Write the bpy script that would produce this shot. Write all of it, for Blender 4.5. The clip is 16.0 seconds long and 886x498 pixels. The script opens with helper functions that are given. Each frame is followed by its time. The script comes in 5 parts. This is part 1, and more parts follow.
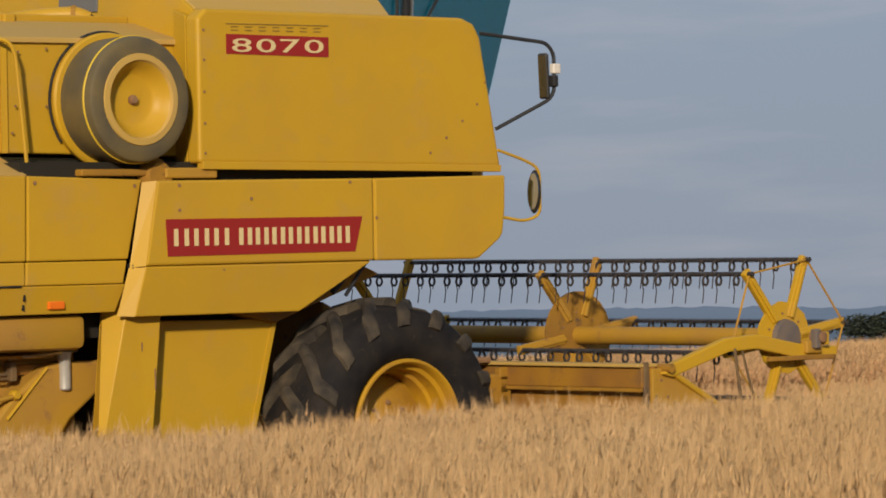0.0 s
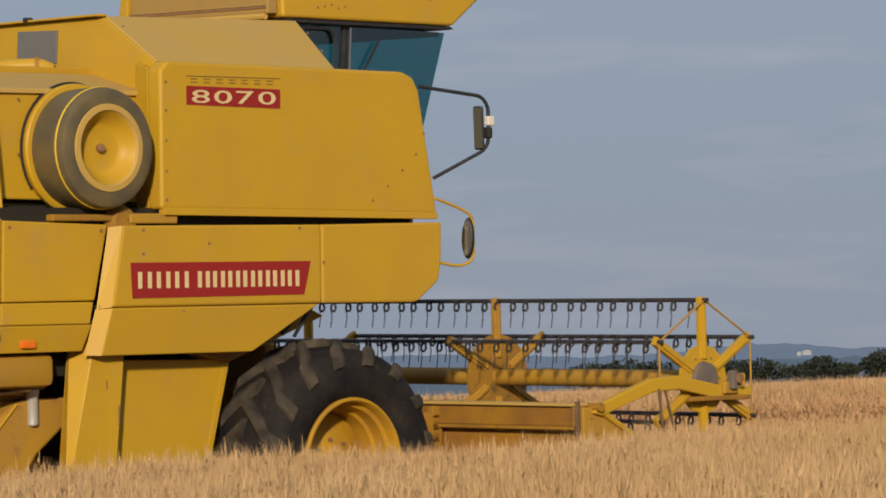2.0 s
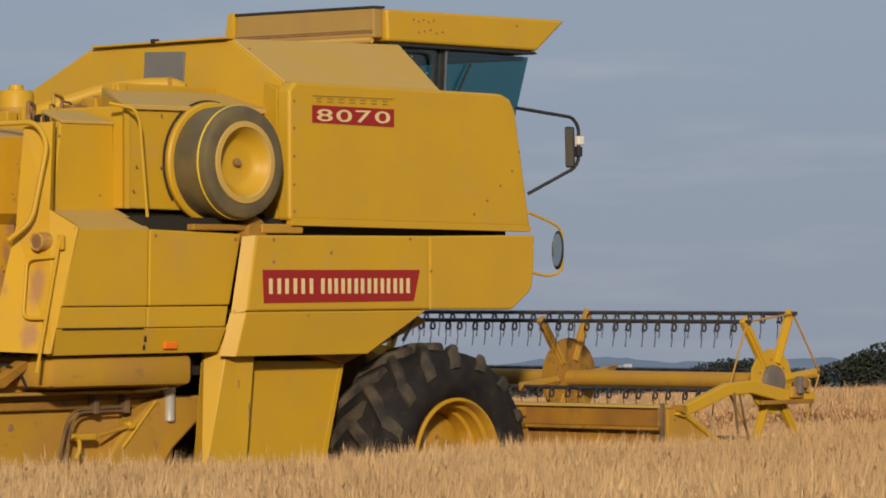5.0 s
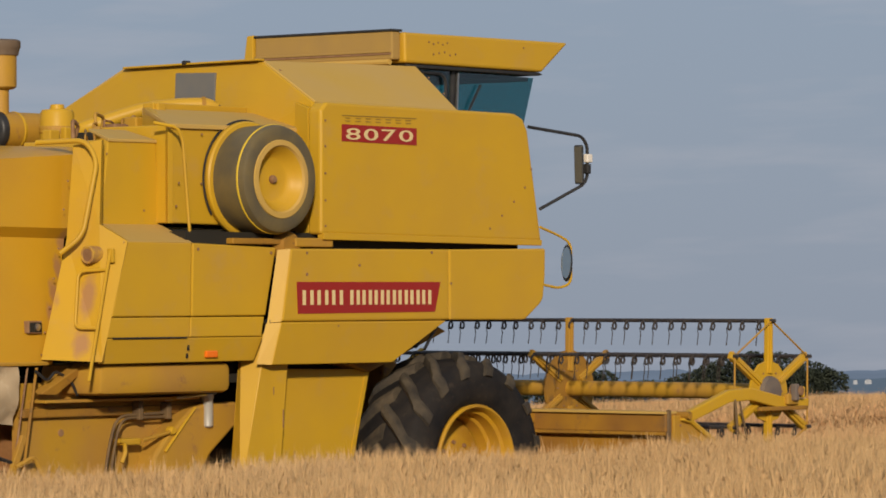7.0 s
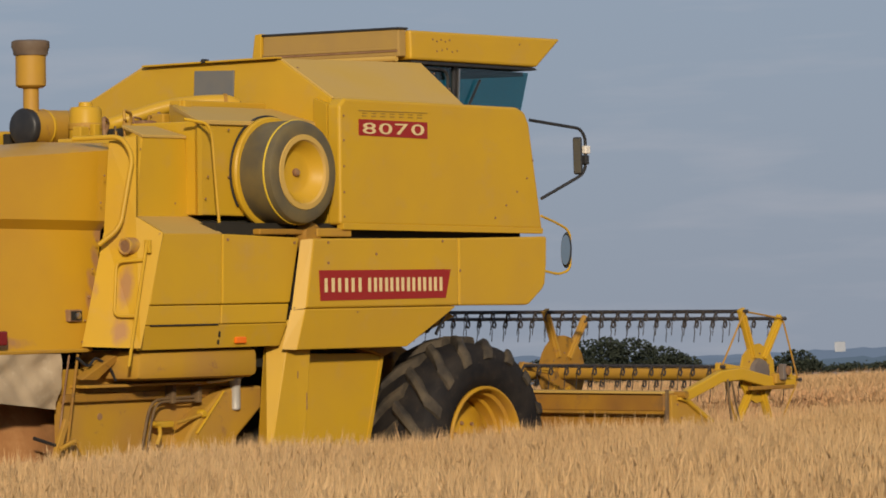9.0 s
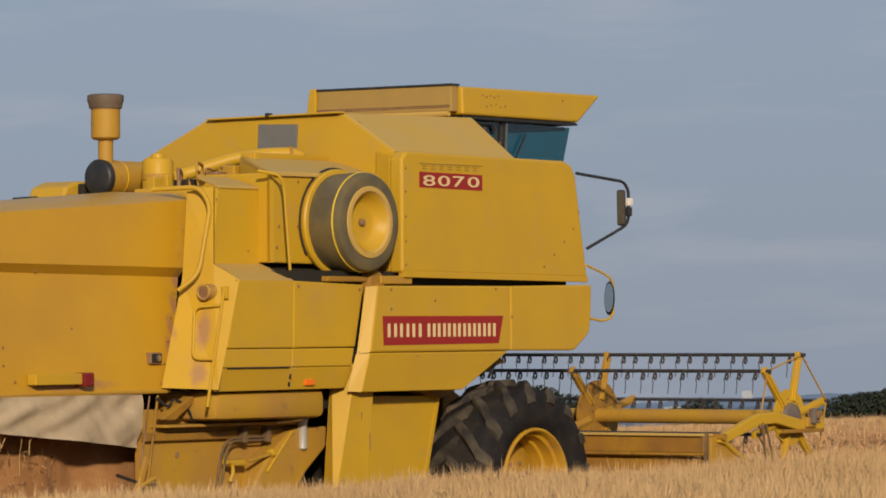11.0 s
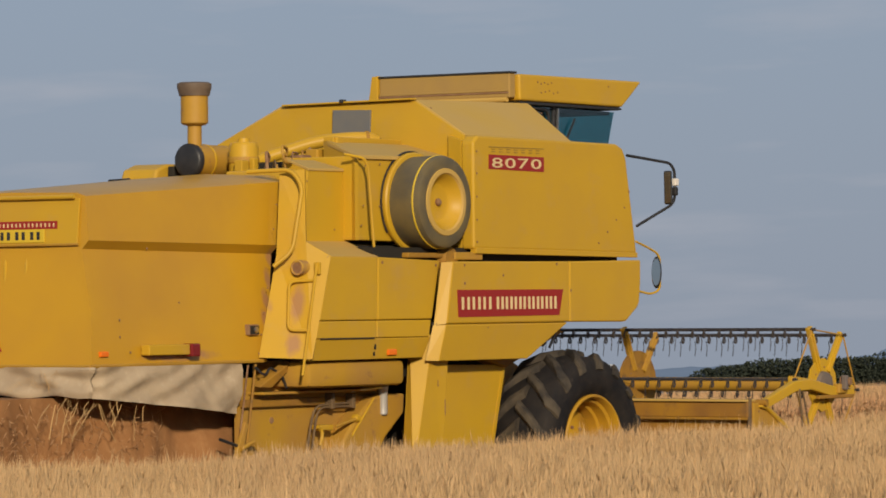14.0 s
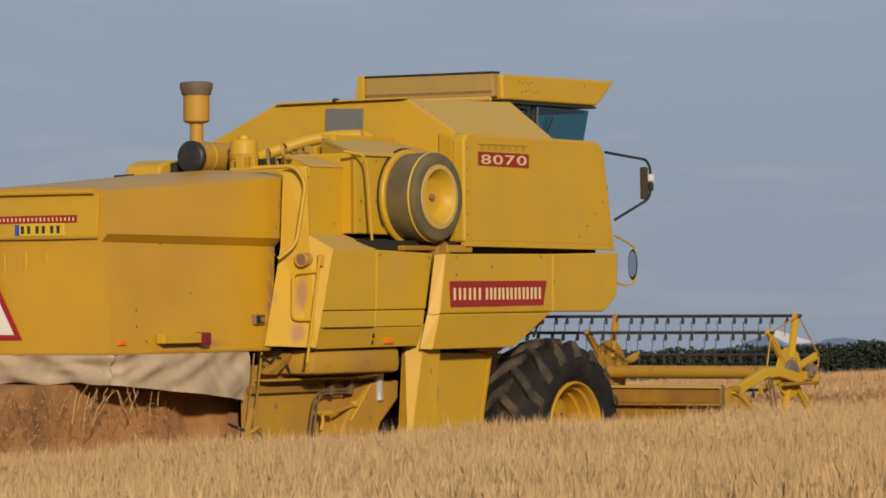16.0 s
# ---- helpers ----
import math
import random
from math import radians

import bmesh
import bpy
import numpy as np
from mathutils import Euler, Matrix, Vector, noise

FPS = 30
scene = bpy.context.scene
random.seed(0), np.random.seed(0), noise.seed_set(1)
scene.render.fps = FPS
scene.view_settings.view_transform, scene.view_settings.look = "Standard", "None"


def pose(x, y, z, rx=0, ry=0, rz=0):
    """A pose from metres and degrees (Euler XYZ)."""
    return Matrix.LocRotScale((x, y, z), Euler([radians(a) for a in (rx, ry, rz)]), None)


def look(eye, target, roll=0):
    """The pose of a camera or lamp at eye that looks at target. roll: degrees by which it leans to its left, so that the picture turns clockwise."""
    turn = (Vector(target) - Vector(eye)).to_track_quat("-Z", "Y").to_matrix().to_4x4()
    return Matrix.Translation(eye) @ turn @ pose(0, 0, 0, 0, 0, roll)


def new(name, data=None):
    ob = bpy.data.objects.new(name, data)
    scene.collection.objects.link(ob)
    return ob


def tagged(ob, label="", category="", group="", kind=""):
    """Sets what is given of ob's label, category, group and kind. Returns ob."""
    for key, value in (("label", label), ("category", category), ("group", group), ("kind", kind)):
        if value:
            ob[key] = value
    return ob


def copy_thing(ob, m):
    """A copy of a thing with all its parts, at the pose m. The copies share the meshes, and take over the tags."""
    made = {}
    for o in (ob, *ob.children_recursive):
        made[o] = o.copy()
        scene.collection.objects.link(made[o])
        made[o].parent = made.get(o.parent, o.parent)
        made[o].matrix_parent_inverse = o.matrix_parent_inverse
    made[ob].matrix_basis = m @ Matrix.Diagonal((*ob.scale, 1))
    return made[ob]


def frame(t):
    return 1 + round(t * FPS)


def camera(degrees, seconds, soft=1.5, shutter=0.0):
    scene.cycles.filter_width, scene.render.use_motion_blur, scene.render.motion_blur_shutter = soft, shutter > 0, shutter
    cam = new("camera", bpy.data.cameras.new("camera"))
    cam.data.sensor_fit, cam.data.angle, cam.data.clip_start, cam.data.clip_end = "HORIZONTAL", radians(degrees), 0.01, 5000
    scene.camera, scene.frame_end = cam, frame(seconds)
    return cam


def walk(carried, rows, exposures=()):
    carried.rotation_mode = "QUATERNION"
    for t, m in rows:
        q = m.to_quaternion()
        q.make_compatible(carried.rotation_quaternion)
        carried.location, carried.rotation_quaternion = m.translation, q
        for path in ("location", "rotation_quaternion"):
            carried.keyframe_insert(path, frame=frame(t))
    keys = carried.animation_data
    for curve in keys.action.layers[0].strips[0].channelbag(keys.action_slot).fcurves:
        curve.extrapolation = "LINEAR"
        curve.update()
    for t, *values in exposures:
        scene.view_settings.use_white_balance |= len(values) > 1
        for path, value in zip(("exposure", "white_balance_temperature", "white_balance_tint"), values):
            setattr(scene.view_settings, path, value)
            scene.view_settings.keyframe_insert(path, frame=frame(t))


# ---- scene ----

# ---------------------------------------------------------------- camera
EYE = (0.0, 0.0, 1.262)
LINE_Y = 19.178          # the harvester's near side runs along this line
LIFT = 0.07


def along(t):
    """How far the harvester has come along its line."""
    u = (t - 8) / 8
    return 10 * (0.00484675 * u ** 3 + 0.00636181 * u ** 2 + 0.6870961 * u + 2.18182973)


cam = camera(11.690, 16.0, soft=1.7, shutter=0.35)
CAMERA_ROWS = [
    (0, 91.266, 2.394, -41.559),
    (0.5, 91.545, 2.233, -42.538),
    (1, 91.782, 2.001, -43.196),
    (1.5, 91.826, 1.720, -44.175),
    (2, 91.758, 2.206, -45.085),
    (2.5, 91.525, 1.945, -45.499),
    (3, 91.532, 2.223, -45.944),
    (3.5, 91.634, 2.204, -46.332),
    (4, 91.685, 1.917, -46.687),
    (4.5, 91.548, 1.869, -47.138),
    (5, 91.826, 1.679, -47.449),
    (7.5, 91.847, 1.667, -50.008),
    (8, 91.789, 1.657, -50.540),
    (8.5, 91.706, 2.063, -51.020),
    (11, 92.278, 1.967, -52.594),
    (11.5, 92.551, 2.065, -52.932),
    (12, 92.093, 1.988, -53.326),
    (12.5, 91.580, 2.221, -53.808),
    (13, 91.743, 2.354, -54.166),
    (13.5, 91.838, 2.008, -54.430),
    (14, 91.876, 2.176, -54.405),
    (14.5, 91.785, 2.232, -54.725),
    (15, 91.531, 2.103, -55.298),
    (15.5, 91.756, 2.320, -55.752),
    (16, 91.701, 2.213, -56.208),
]
walk(cam, [(t, pose(*EYE, a, b, c)) for t, a, b, c in CAMERA_ROWS])

# ---------------------------------------------------------------- world and sun
SUN_EL, SUN_AZ = 16.0, 223.0     # degrees; azimuth from +x, anticlockwise
world = bpy.data.worlds.new("world")
scene.world = world
world.use_nodes = True
wn, wl = world.node_tree.nodes, world.node_tree.links
wn.clear()
sky = wn.new("ShaderNodeTexSky")
sky.sky_type, sky.sun_disc = "NISHITA", False
sky.sun_elevation, sky.sun_rotation = radians(SUN_EL), radians(90 - SUN_AZ)
sky.dust_density, sky.air_density = 2.0, 1.0
bg_sky = wn.new("ShaderNodeBackground")
bg_sky.inputs["Strength"].default_value = 0.06
wl.new(sky.outputs[0], bg_sky.inputs["Color"])
coord = wn.new("ShaderNodeTexCoord")
sep = wn.new("ShaderNodeSeparateXYZ")
wl.new(coord.outputs["Generated"], sep.inputs[0])
ramp = wn.new("ShaderNodeValToRGB")
ramp.color_ramp.elements[0].position, ramp.color_ramp.elements[0].color = 0.0, (0.268, 0.305, 0.374, 1)
ramp.color_ramp.elements[1].position, ramp.color_ramp.elements[1].color = 0.10, (0.270, 0.332, 0.425, 1)
wl.new(sep.outputs["Z"], ramp.inputs[0])
stretch = wn.new("ShaderNodeMapping")
stretch.inputs["Scale"].default_value = (9, 9, 60)
wl.new(coord.outputs["Generated"], stretch.inputs[0])
veil = wn.new("ShaderNodeTexNoise")
veil.inputs["Scale"].default_value, veil.inputs["Detail"].default_value = 1.6, 5
wl.new(stretch.outputs[0], veil.inputs["Vector"])
veil_ramp = wn.new("ShaderNodeValToRGB")
veil_ramp.color_ramp.elements[0].position, veil_ramp.color_ramp.elements[0].color = 0.5, (0, 0, 0, 1)
veil_ramp.color_ramp.elements[1].position, veil_ramp.color_ramp.elements[1].color = 0.85, (0.6, 0.6, 0.6, 1)
wl.new(veil.outputs["Fac"], veil_ramp.inputs[0])
mix = wn.new("ShaderNodeMix")
mix.data_type = "RGBA"
mix.inputs["B"].default_value = (0.42, 0.42, 0.47, 1)
wl.new(veil_ramp.outputs[0], mix.inputs["Factor"])
wl.new(ramp.outputs[0], mix.inputs["A"])
bg_haze = wn.new("ShaderNodeBackground")
bg_haze.inputs["Strength"].default_value = 1.06
wl.new(mix.outputs["Result"], bg_haze.inputs["Color"])
both = wn.new("ShaderNodeMixShader")
both.inputs[0].default_value = 0.93
wl.new(bg_sky.outputs[0], both.inputs[1])
wl.new(bg_haze.outputs[0], both.inputs[2])
out = wn.new("ShaderNodeOutputWorld")
wl.new(both.outputs[0], out.inputs["Surface"])

sun = new("sun", bpy.data.lights.new("sun", "SUN"))
sun.data.energy, sun.data.angle, sun.data.color = 3.9, radians(3.0), (1.0, 0.86, 0.67)
_d = Vector((math.cos(radians(SUN_AZ)) * math.cos(radians(SUN_EL)), math.sin(radians(SUN_AZ)) * math.cos(radians(SUN_EL)), math.sin(radians(SUN_EL))))
sun.matrix_world = look(_d * 50, (0, 0, 0))
scene.view_settings.exposure = 0.0


# ---------------------------------------------------------------- materials
def material(name, color, rough=0.5, metal=0.0, second=None, scale=4.0, amount=0.35, bump=0.0, bump_scale=60.0,
             grime=None, grime_at=(0.55, 0.75), random=0.0, island=0.0, gloss=0.35, through_light=0.0):
    """A procedural surface: base colour, broad blotches of a second colour, fine grain in relief, and patches of grime."""
    m = bpy.data.materials.new(name)
    m.use_nodes = True
    n, l = m.node_tree.nodes, m.node_tree.links
    p = n["Principled BSDF"]
    p.inputs["Specular IOR Level"].default_value = gloss
    p.inputs["Roughness"].default_value, p.inputs["Metallic"].default_value = rough, metal
    tc = n.new("ShaderNodeTexCoord")
    base = n.new("ShaderNodeMix")
    base.data_type = "RGBA"
    base.inputs["A"].default_value = (*color, 1)
    base.inputs["B"].default_value = (*(second or [c * 0.75 for c in color]), 1)
    nz = n.new("ShaderNodeTexNoise")
    nz.inputs["Scale"].default_value, nz.inputs["Detail"].default_value = scale, 6
    l.new(tc.outputs["Object"], nz.inputs["Vector"])
    rg = n.new("ShaderNodeMapRange")
    rg.inputs["From Min"].default_value, rg.inputs["From Max"].default_value = 0.35, 0.75
    rg.inputs["To Max"].default_value = amount
    l.new(nz.outputs["Fac"], rg.inputs["Value"])
    l.new(rg.outputs["Result"], base.inputs["Factor"])
    last = base.outputs["Result"]
    if grime:
        g = n.new("ShaderNodeTexNoise")
        g.inputs["Scale"].default_value, g.inputs["Detail"].default_value, g.inputs["Roughness"].default_value = scale * 2.7, 9, 0.7
        l.new(tc.outputs["Object"], g.inputs["Vector"])
        gr = n.new("ShaderNodeMapRange")
        gr.inputs["From Min"].default_value, gr.inputs["From Max"].default_value = grime_at
        l.new(g.outputs["Fac"], gr.inputs["Value"])
        gm = n.new("ShaderNodeMix")
        gm.data_type = "RGBA"
        gm.inputs["B"].default_value = (*grime, 1)
        l.new(gr.outputs["Result"], gm.inputs["Factor"])
        l.new(last, gm.inputs["A"])
        last = gm.outputs["Result"]
    if random or island:
        src = n.new("ShaderNodeObjectInfo").outputs["Random"] if random else n.new("ShaderNodeNewGeometry").outputs["Random Per Island"]
        k = random or island
        hr = n.new("ShaderNodeMapRange")
        hr.inputs["To Min"].default_value, hr.inputs["To Max"].default_value = 1 - k, 1 + k
        l.new(src, hr.inputs["Value"])
        hs = n.new("ShaderNodeHueSaturation")
        l.new(hr.outputs["Result"], hs.inputs["Value"])
        l.new(last, hs.inputs["Color"])
        last = hs.outputs["Color"]
    l.new(last, p.inputs["Base Color"])
    if through_light:
        tl, mx = n.new("ShaderNodeBsdfTranslucent"), n.new("ShaderNodeMixShader")
        l.new(last, tl.inputs["Color"])
        mx.inputs[0].default_value = through_light
        l.new(p.outputs[0], mx.inputs[1])
        l.new(tl.outputs[0], mx.inputs[2])
        l.new(mx.outputs[0], n["Material Output"].inputs["Surface"])
    if bump:
        bn = n.new("ShaderNodeTexNoise")
        bn.inputs["Scale"].default_value, bn.inputs["Detail"].default_value = bump_scale, 4
        l.new(tc.outputs["Object"], bn.inputs["Vector"])
        b = n.new("ShaderNodeBump")
        b.inputs["Strength"].default_value, b.inputs["Distance"].default_value = bump, 0.01
        l.new(bn.outputs["Fac"], b.inputs["Height"])
        l.new(b.outputs["Normal"], p.inputs["Normal"])
    return m


YELLOW = material("yellow_paint", (0.500, 0.293, 0.017), 0.44, second=(0.446, 0.258, 0.030), scale=1.6, amount=0.9, bump=0.10, bump_scale=3.5,
                  grime=(0.43, 0.26, 0.085), grime_at=(0.54, 1.0), gloss=0.22)
YELLOW_WORN = material("worn_yellow_paint", (0.41, 0.226, 0.018), 0.6, second=(0.34, 0.178, 0.045), scale=3, amount=0.8, bump=0.1, bump_scale=30,
                       grime=(0.22, 0.11, 0.05), grime_at=(0.58, 0.75))
YELLOW_DIRTY = material("dirty_yellow_paint", (0.34, 0.172, 0.016), 0.7, second=(0.20, 0.098, 0.024), scale=3.5, amount=0.9, bump=0.15, bump_scale=40,
                        grime=(0.09, 0.055, 0.03), grime_at=(0.56, 0.72))
HEADER_PAINT = material("grimy_orange_yellow_paint", (0.33, 0.160, 0.016), 0.7, second=(0.19, 0.085, 0.022), scale=2.2, amount=1.0, bump=0.15, bump_scale=30,
                        grime=(0.16, 0.085, 0.035), grime_at=(0.54, 0.78))
YELLOW_RIM = material("rim_paint", (0.46, 0.250, 0.012), 0.55, second=(0.34, 0.17, 0.03), scale=5, amount=0.9, bump=0.05, bump_scale=20,
                      grime=(0.26, 0.13, 0.04), grime_at=(0.58, 0.85), gloss=0.25)
YELLOW_LINE = material("bright_yellow_paint", (0.62, 0.42, 0.03), 0.5)
DUSTY = material("dusty_paint", (0.47, 0.30, 0.085), 0.85, second=(0.49, 0.30, 0.04), scale=2.5, amount=0.6, bump=0.08, bump_scale=80)
STAIN = material("rust_stained_paint", (0.31, 0.165, 0.060), 0.85, second=(0.38, 0.215, 0.05), scale=9, amount=1.0, bump=0.2, bump_scale=50,
                 grime=(0.49, 0.285, 0.03), grime_at=(0.47, 0.62))
RUST = material("rusty_steel", (0.19, 0.095, 0.045), 0.85, second=(0.30, 0.18, 0.09), scale=9, amount=1.0, bump=0.3, bump_scale=70)
RED = material("red_decal", (0.275, 0.016, 0.012), 0.45, second=(0.27, 0.02, 0.02), scale=5, amount=0.6)
CREAM = material("cream_lettering", (0.66, 0.52, 0.26), 0.5)
BROWN_INK = material("brown_lettering", (0.24, 0.15, 0.03), 0.6)
WHITE = material("white_reflector", (0.72, 0.66, 0.58), 0.4)
ORANGE = material("orange_lens", (0.75, 0.16, 0.01), 0.3)
DARK_RED = material("red_lens", (0.18, 0.015, 0.015), 0.25)
RUBBER = material("tyre_rubber", (0.013, 0.012, 0.013), 0.75, second=(0.036, 0.029, 0.023), scale=6, amount=0.8, bump=0.2, bump_scale=45,
                  grime=(0.085, 0.065, 0.045), grime_at=(0.58, 0.95), gloss=0.12)
LUGS = material("dusty_lugs", (0.022, 0.018, 0.015), 0.85, second=(0.105, 0.080, 0.050), scale=7, amount=0.9, bump=0.4, bump_scale=40)
BELT = material("worn_grey_rubber", (0.085, 0.071, 0.045), 0.55, second=(0.19, 0.135, 0.045), scale=4, amount=0.85, bump=0.05)
BLACK = material("black_steel", (0.018, 0.018, 0.020), 0.45, second=(0.05, 0.045, 0.04), scale=12, amount=0.5)
# Near-black: dark parts, and shade painted into gaps and hollows.
DARK = material("dark_parts_and_shade", (0.02, 0.017, 0.012), 0.9)
STEEL = material("bare_steel", (0.55, 0.54, 0.52), 0.32, metal=1.0, second=(0.40, 0.38, 0.36), scale=20, amount=0.6)
ALUMINIUM = material("dull_aluminium", (0.46, 0.44, 0.40), 0.40, metal=0.35, second=(0.50, 0.47, 0.42), scale=12, amount=0.6)
BAR_STEEL = material("dark_worn_steel", (0.035, 0.033, 0.04), 0.5, metal=0.3, second=(0.10, 0.08, 0.06), scale=14, amount=0.7)
CANVAS = material("weathered_canvas", (0.43, 0.325, 0.205), 0.7, second=(0.32, 0.235, 0.145), scale=4, amount=0.9, bump=0.2, bump_scale=30,
                  grime=(0.50, 0.40, 0.275), grime_at=(0.55, 0.8))
MIRROR = material("mirror_glass", (0.44, 0.47, 0.46), 0.10, metal=1.0)
GREY_PANE = material("dusty_grey_pane", (0.13, 0.13, 0.13), 0.35, second=(0.2, 0.17, 0.12), scale=4, amount=0.5)
STRAW = material("straw", (0.52, 0.33, 0.135), 0.85, second=(0.42, 0.24, 0.09), scale=0.8, amount=0.7, island=0.22)
EARS = material("ripe_ears", (0.675, 0.450, 0.224), 0.85, second=(0.56, 0.344, 0.152), scale=0.7, amount=1.0, island=0.20, through_light=0.28)
FAR_EARS = material("far_reddish_ears", (0.72, 0.47, 0.235), 0.85, second=(0.62, 0.36, 0.17), scale=0.25, amount=0.9, island=0.20, through_light=0.35)
EDGE_EARS = material("reddish_edge_stalks", (0.69, 0.43, 0.215), 0.85, second=(0.58, 0.305, 0.145), scale=0.6, amount=0.9, island=0.28, through_light=0.2)
FAR_STRAW = material("far_ripe_crop", (0.56, 0.35, 0.16), 0.9, second=(0.45, 0.24, 0.11), scale=0.12, amount=0.9, bump=0.5, bump_scale=8)
CHAFF = material("brown_chaff", (0.44, 0.25, 0.115), 0.9, second=(0.30, 0.15, 0.065), scale=3, amount=0.8, island=0.3)
CHAFF_MASS = material("red_brown_chaff", (0.32, 0.145, 0.050), 0.95, second=(0.20, 0.095, 0.035), scale=1.8, amount=1.0, bump=0.35, bump_scale=30,
                      grime=(0.40, 0.205, 0.08), grime_at=(0.50, 0.80))
SOIL = material("stubble_soil", (0.30, 0.20, 0.10), 0.95, second=(0.22, 0.14, 0.07), scale=0.6, amount=0.9, bump=0.6, bump_scale=12)
LEAVES = material("hazy_foliage", (0.088, 0.104, 0.070), 0.9, second=(0.060, 0.078, 0.060), scale=0.12, amount=0.9, island=0.14, through_light=0.5)
HALL_WHITE = material("far_hall_roof", (0.43, 0.44, 0.47), 0.8, second=(0.36, 0.37, 0.41), scale=0.05, amount=0.9)
BUILDING_WHITE = material("far_white_wall", (0.31, 0.33, 0.37), 0.8)


def stained(source, name, color, spots):
    """A copy of a paint with ragged rust stains round the given spots: centre and half-sizes on the machine."""
    m = source.copy()
    m.name = name
    n, l = m.node_tree.nodes, m.node_tree.links
    base = n["Principled BSDF"].inputs["Base Color"]
    paint = base.links[0].from_socket
    tc = n.new("ShaderNodeTexCoord")
    total = None
    for centre, half in spots:
        mp = n.new("ShaderNodeMapping")
        mp.vector_type = "TEXTURE"
        mp.inputs["Location"].default_value, mp.inputs["Scale"].default_value = centre, half
        l.new(tc.outputs["Object"], mp.inputs["Vector"])
        ln = n.new("ShaderNodeVectorMath")
        ln.operation = "LENGTH"
        l.new(mp.outputs[0], ln.inputs[0])
        fade = n.new("ShaderNodeMapRange")
        fade.inputs["From Min"].default_value, fade.inputs["From Max"].default_value = 1.25, 0.25
        l.new(ln.outputs["Value"], fade.inputs["Value"])
        if total is None:
            total = fade.outputs["Result"]
        else:
            mx = n.new("ShaderNodeMath")
            mx.operation = "MAXIMUM"
            l.new(total, mx.inputs[0])
            l.new(fade.outputs["Result"], mx.inputs[1])
            total = mx.outputs[0]
    nz = n.new("ShaderNodeTexNoise")
    nz.inputs["Scale"].default_value, nz.inputs["Detail"].default_value, nz.inputs["Roughness"].default_value = 16, 6, 0.65
    l.new(tc.outputs["Object"], nz.inputs["Vector"])
    add = n.new("ShaderNodeMath")
    l.new(total, add.inputs[0])
    l.new(nz.outputs["Fac"], add.inputs[1])
    edge = n.new("ShaderNodeMapRange")
    edge.inputs["From Min"].default_value, edge.inputs["From Max"].default_value = 0.78, 1.30
    edge.inputs["To Max"].default_value = 0.85
    l.new(add.outputs[0], edge.inputs["Value"])
    mix2 = n.new("ShaderNodeMix")
    mix2.data_type = "RGBA"
    l.new(edge.outputs["Result"], mix2.inputs["Factor"])
    l.new(paint, mix2.inputs["A"])
    mix2.inputs["B"].default_value = (*color, 1)
    l.new(mix2.outputs["Result"], base)
    return m


def glass(name, tint, gloss):
    m = bpy.data.materials.new(name)
    m.use_nodes = True
    n, l = m.node_tree.nodes, m.node_tree.links
    n.clear()
    tr, gl = n.new("ShaderNodeBsdfTransparent"), n.new("ShaderNodeBsdfGlossy")
    tr.inputs["Color"].default_value = (*tint, 1)
    gl.inputs["Roughness"].default_value = 0.04
    mx, o = n.new("ShaderNodeMixShader"), n.new("ShaderNodeOutputMaterial")
    mx.inputs[0].default_value = gloss
    l.new(tr.outputs[0], mx.inputs[1])
    l.new(gl.outputs[0], mx.inputs[2])
    l.new(mx.outputs[0], o.inputs["Surface"])
    return m


HOODPAINT = stained(material("plain_hood_paint", (0.495, 0.266, 0.013), 0.38, second=(0.425, 0.218, 0.02), scale=1.3, amount=1.0, bump=0.05, bump_scale=6,
                     grime=(0.36, 0.21, 0.06), grime_at=(0.62, 0.95)), "hood_paint", (0.33, 0.165, 0.075),
                    [((-1.55, 0.56, 2.22), (0.06, 0.2, 0.10)), ((-1.62, 0.53, 2.05), (0.05, 0.2, 0.11)), ((-1.69, 0.51, 1.90), (0.06, 0.2, 0.10)), ((-1.74, 0.50, 1.76), (0.06, 0.2, 0.08)),
                     ((-2.75, 0.5, 1.50), (0.5, 0.2, 0.05))])
BULKHEAD_PAINT = stained(YELLOW, "bulkhead_paint", (0.34, 0.175, 0.085),
                         [((-1.665, 0.27, 1.88), (0.09, 0.07, 0.19)), ((-1.745, 0.25, 1.58), (0.09, 0.07, 0.12)), ((-1.77, 0.45, 1.98), (0.05, 0.05, 0.24))])

TEAL_GLASS = glass("teal_tinted_glass", (0.37, 0.67, 0.69), 0.10)


# Air haze put into a flat, softly mottled emission colour; sunlight does not shade it.
def glowing_haze(name, color):
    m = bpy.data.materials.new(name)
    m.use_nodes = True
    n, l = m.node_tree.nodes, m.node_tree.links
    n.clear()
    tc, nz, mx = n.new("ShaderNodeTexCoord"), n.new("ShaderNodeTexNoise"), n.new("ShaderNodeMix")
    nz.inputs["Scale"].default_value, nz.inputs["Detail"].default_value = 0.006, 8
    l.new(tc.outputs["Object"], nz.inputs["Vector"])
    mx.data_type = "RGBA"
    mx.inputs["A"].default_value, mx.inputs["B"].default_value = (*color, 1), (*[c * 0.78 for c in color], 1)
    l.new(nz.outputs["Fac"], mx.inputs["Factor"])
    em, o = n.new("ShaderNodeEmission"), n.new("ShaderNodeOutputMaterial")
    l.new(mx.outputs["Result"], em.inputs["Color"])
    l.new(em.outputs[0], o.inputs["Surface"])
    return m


HILL_FAR = glowing_haze("distant_hill_haze_glow", (0.160, 0.206, 0.280))
HILL_NEAR = glowing_haze("nearer_hill_haze_glow", (0.116, 0.156, 0.205))


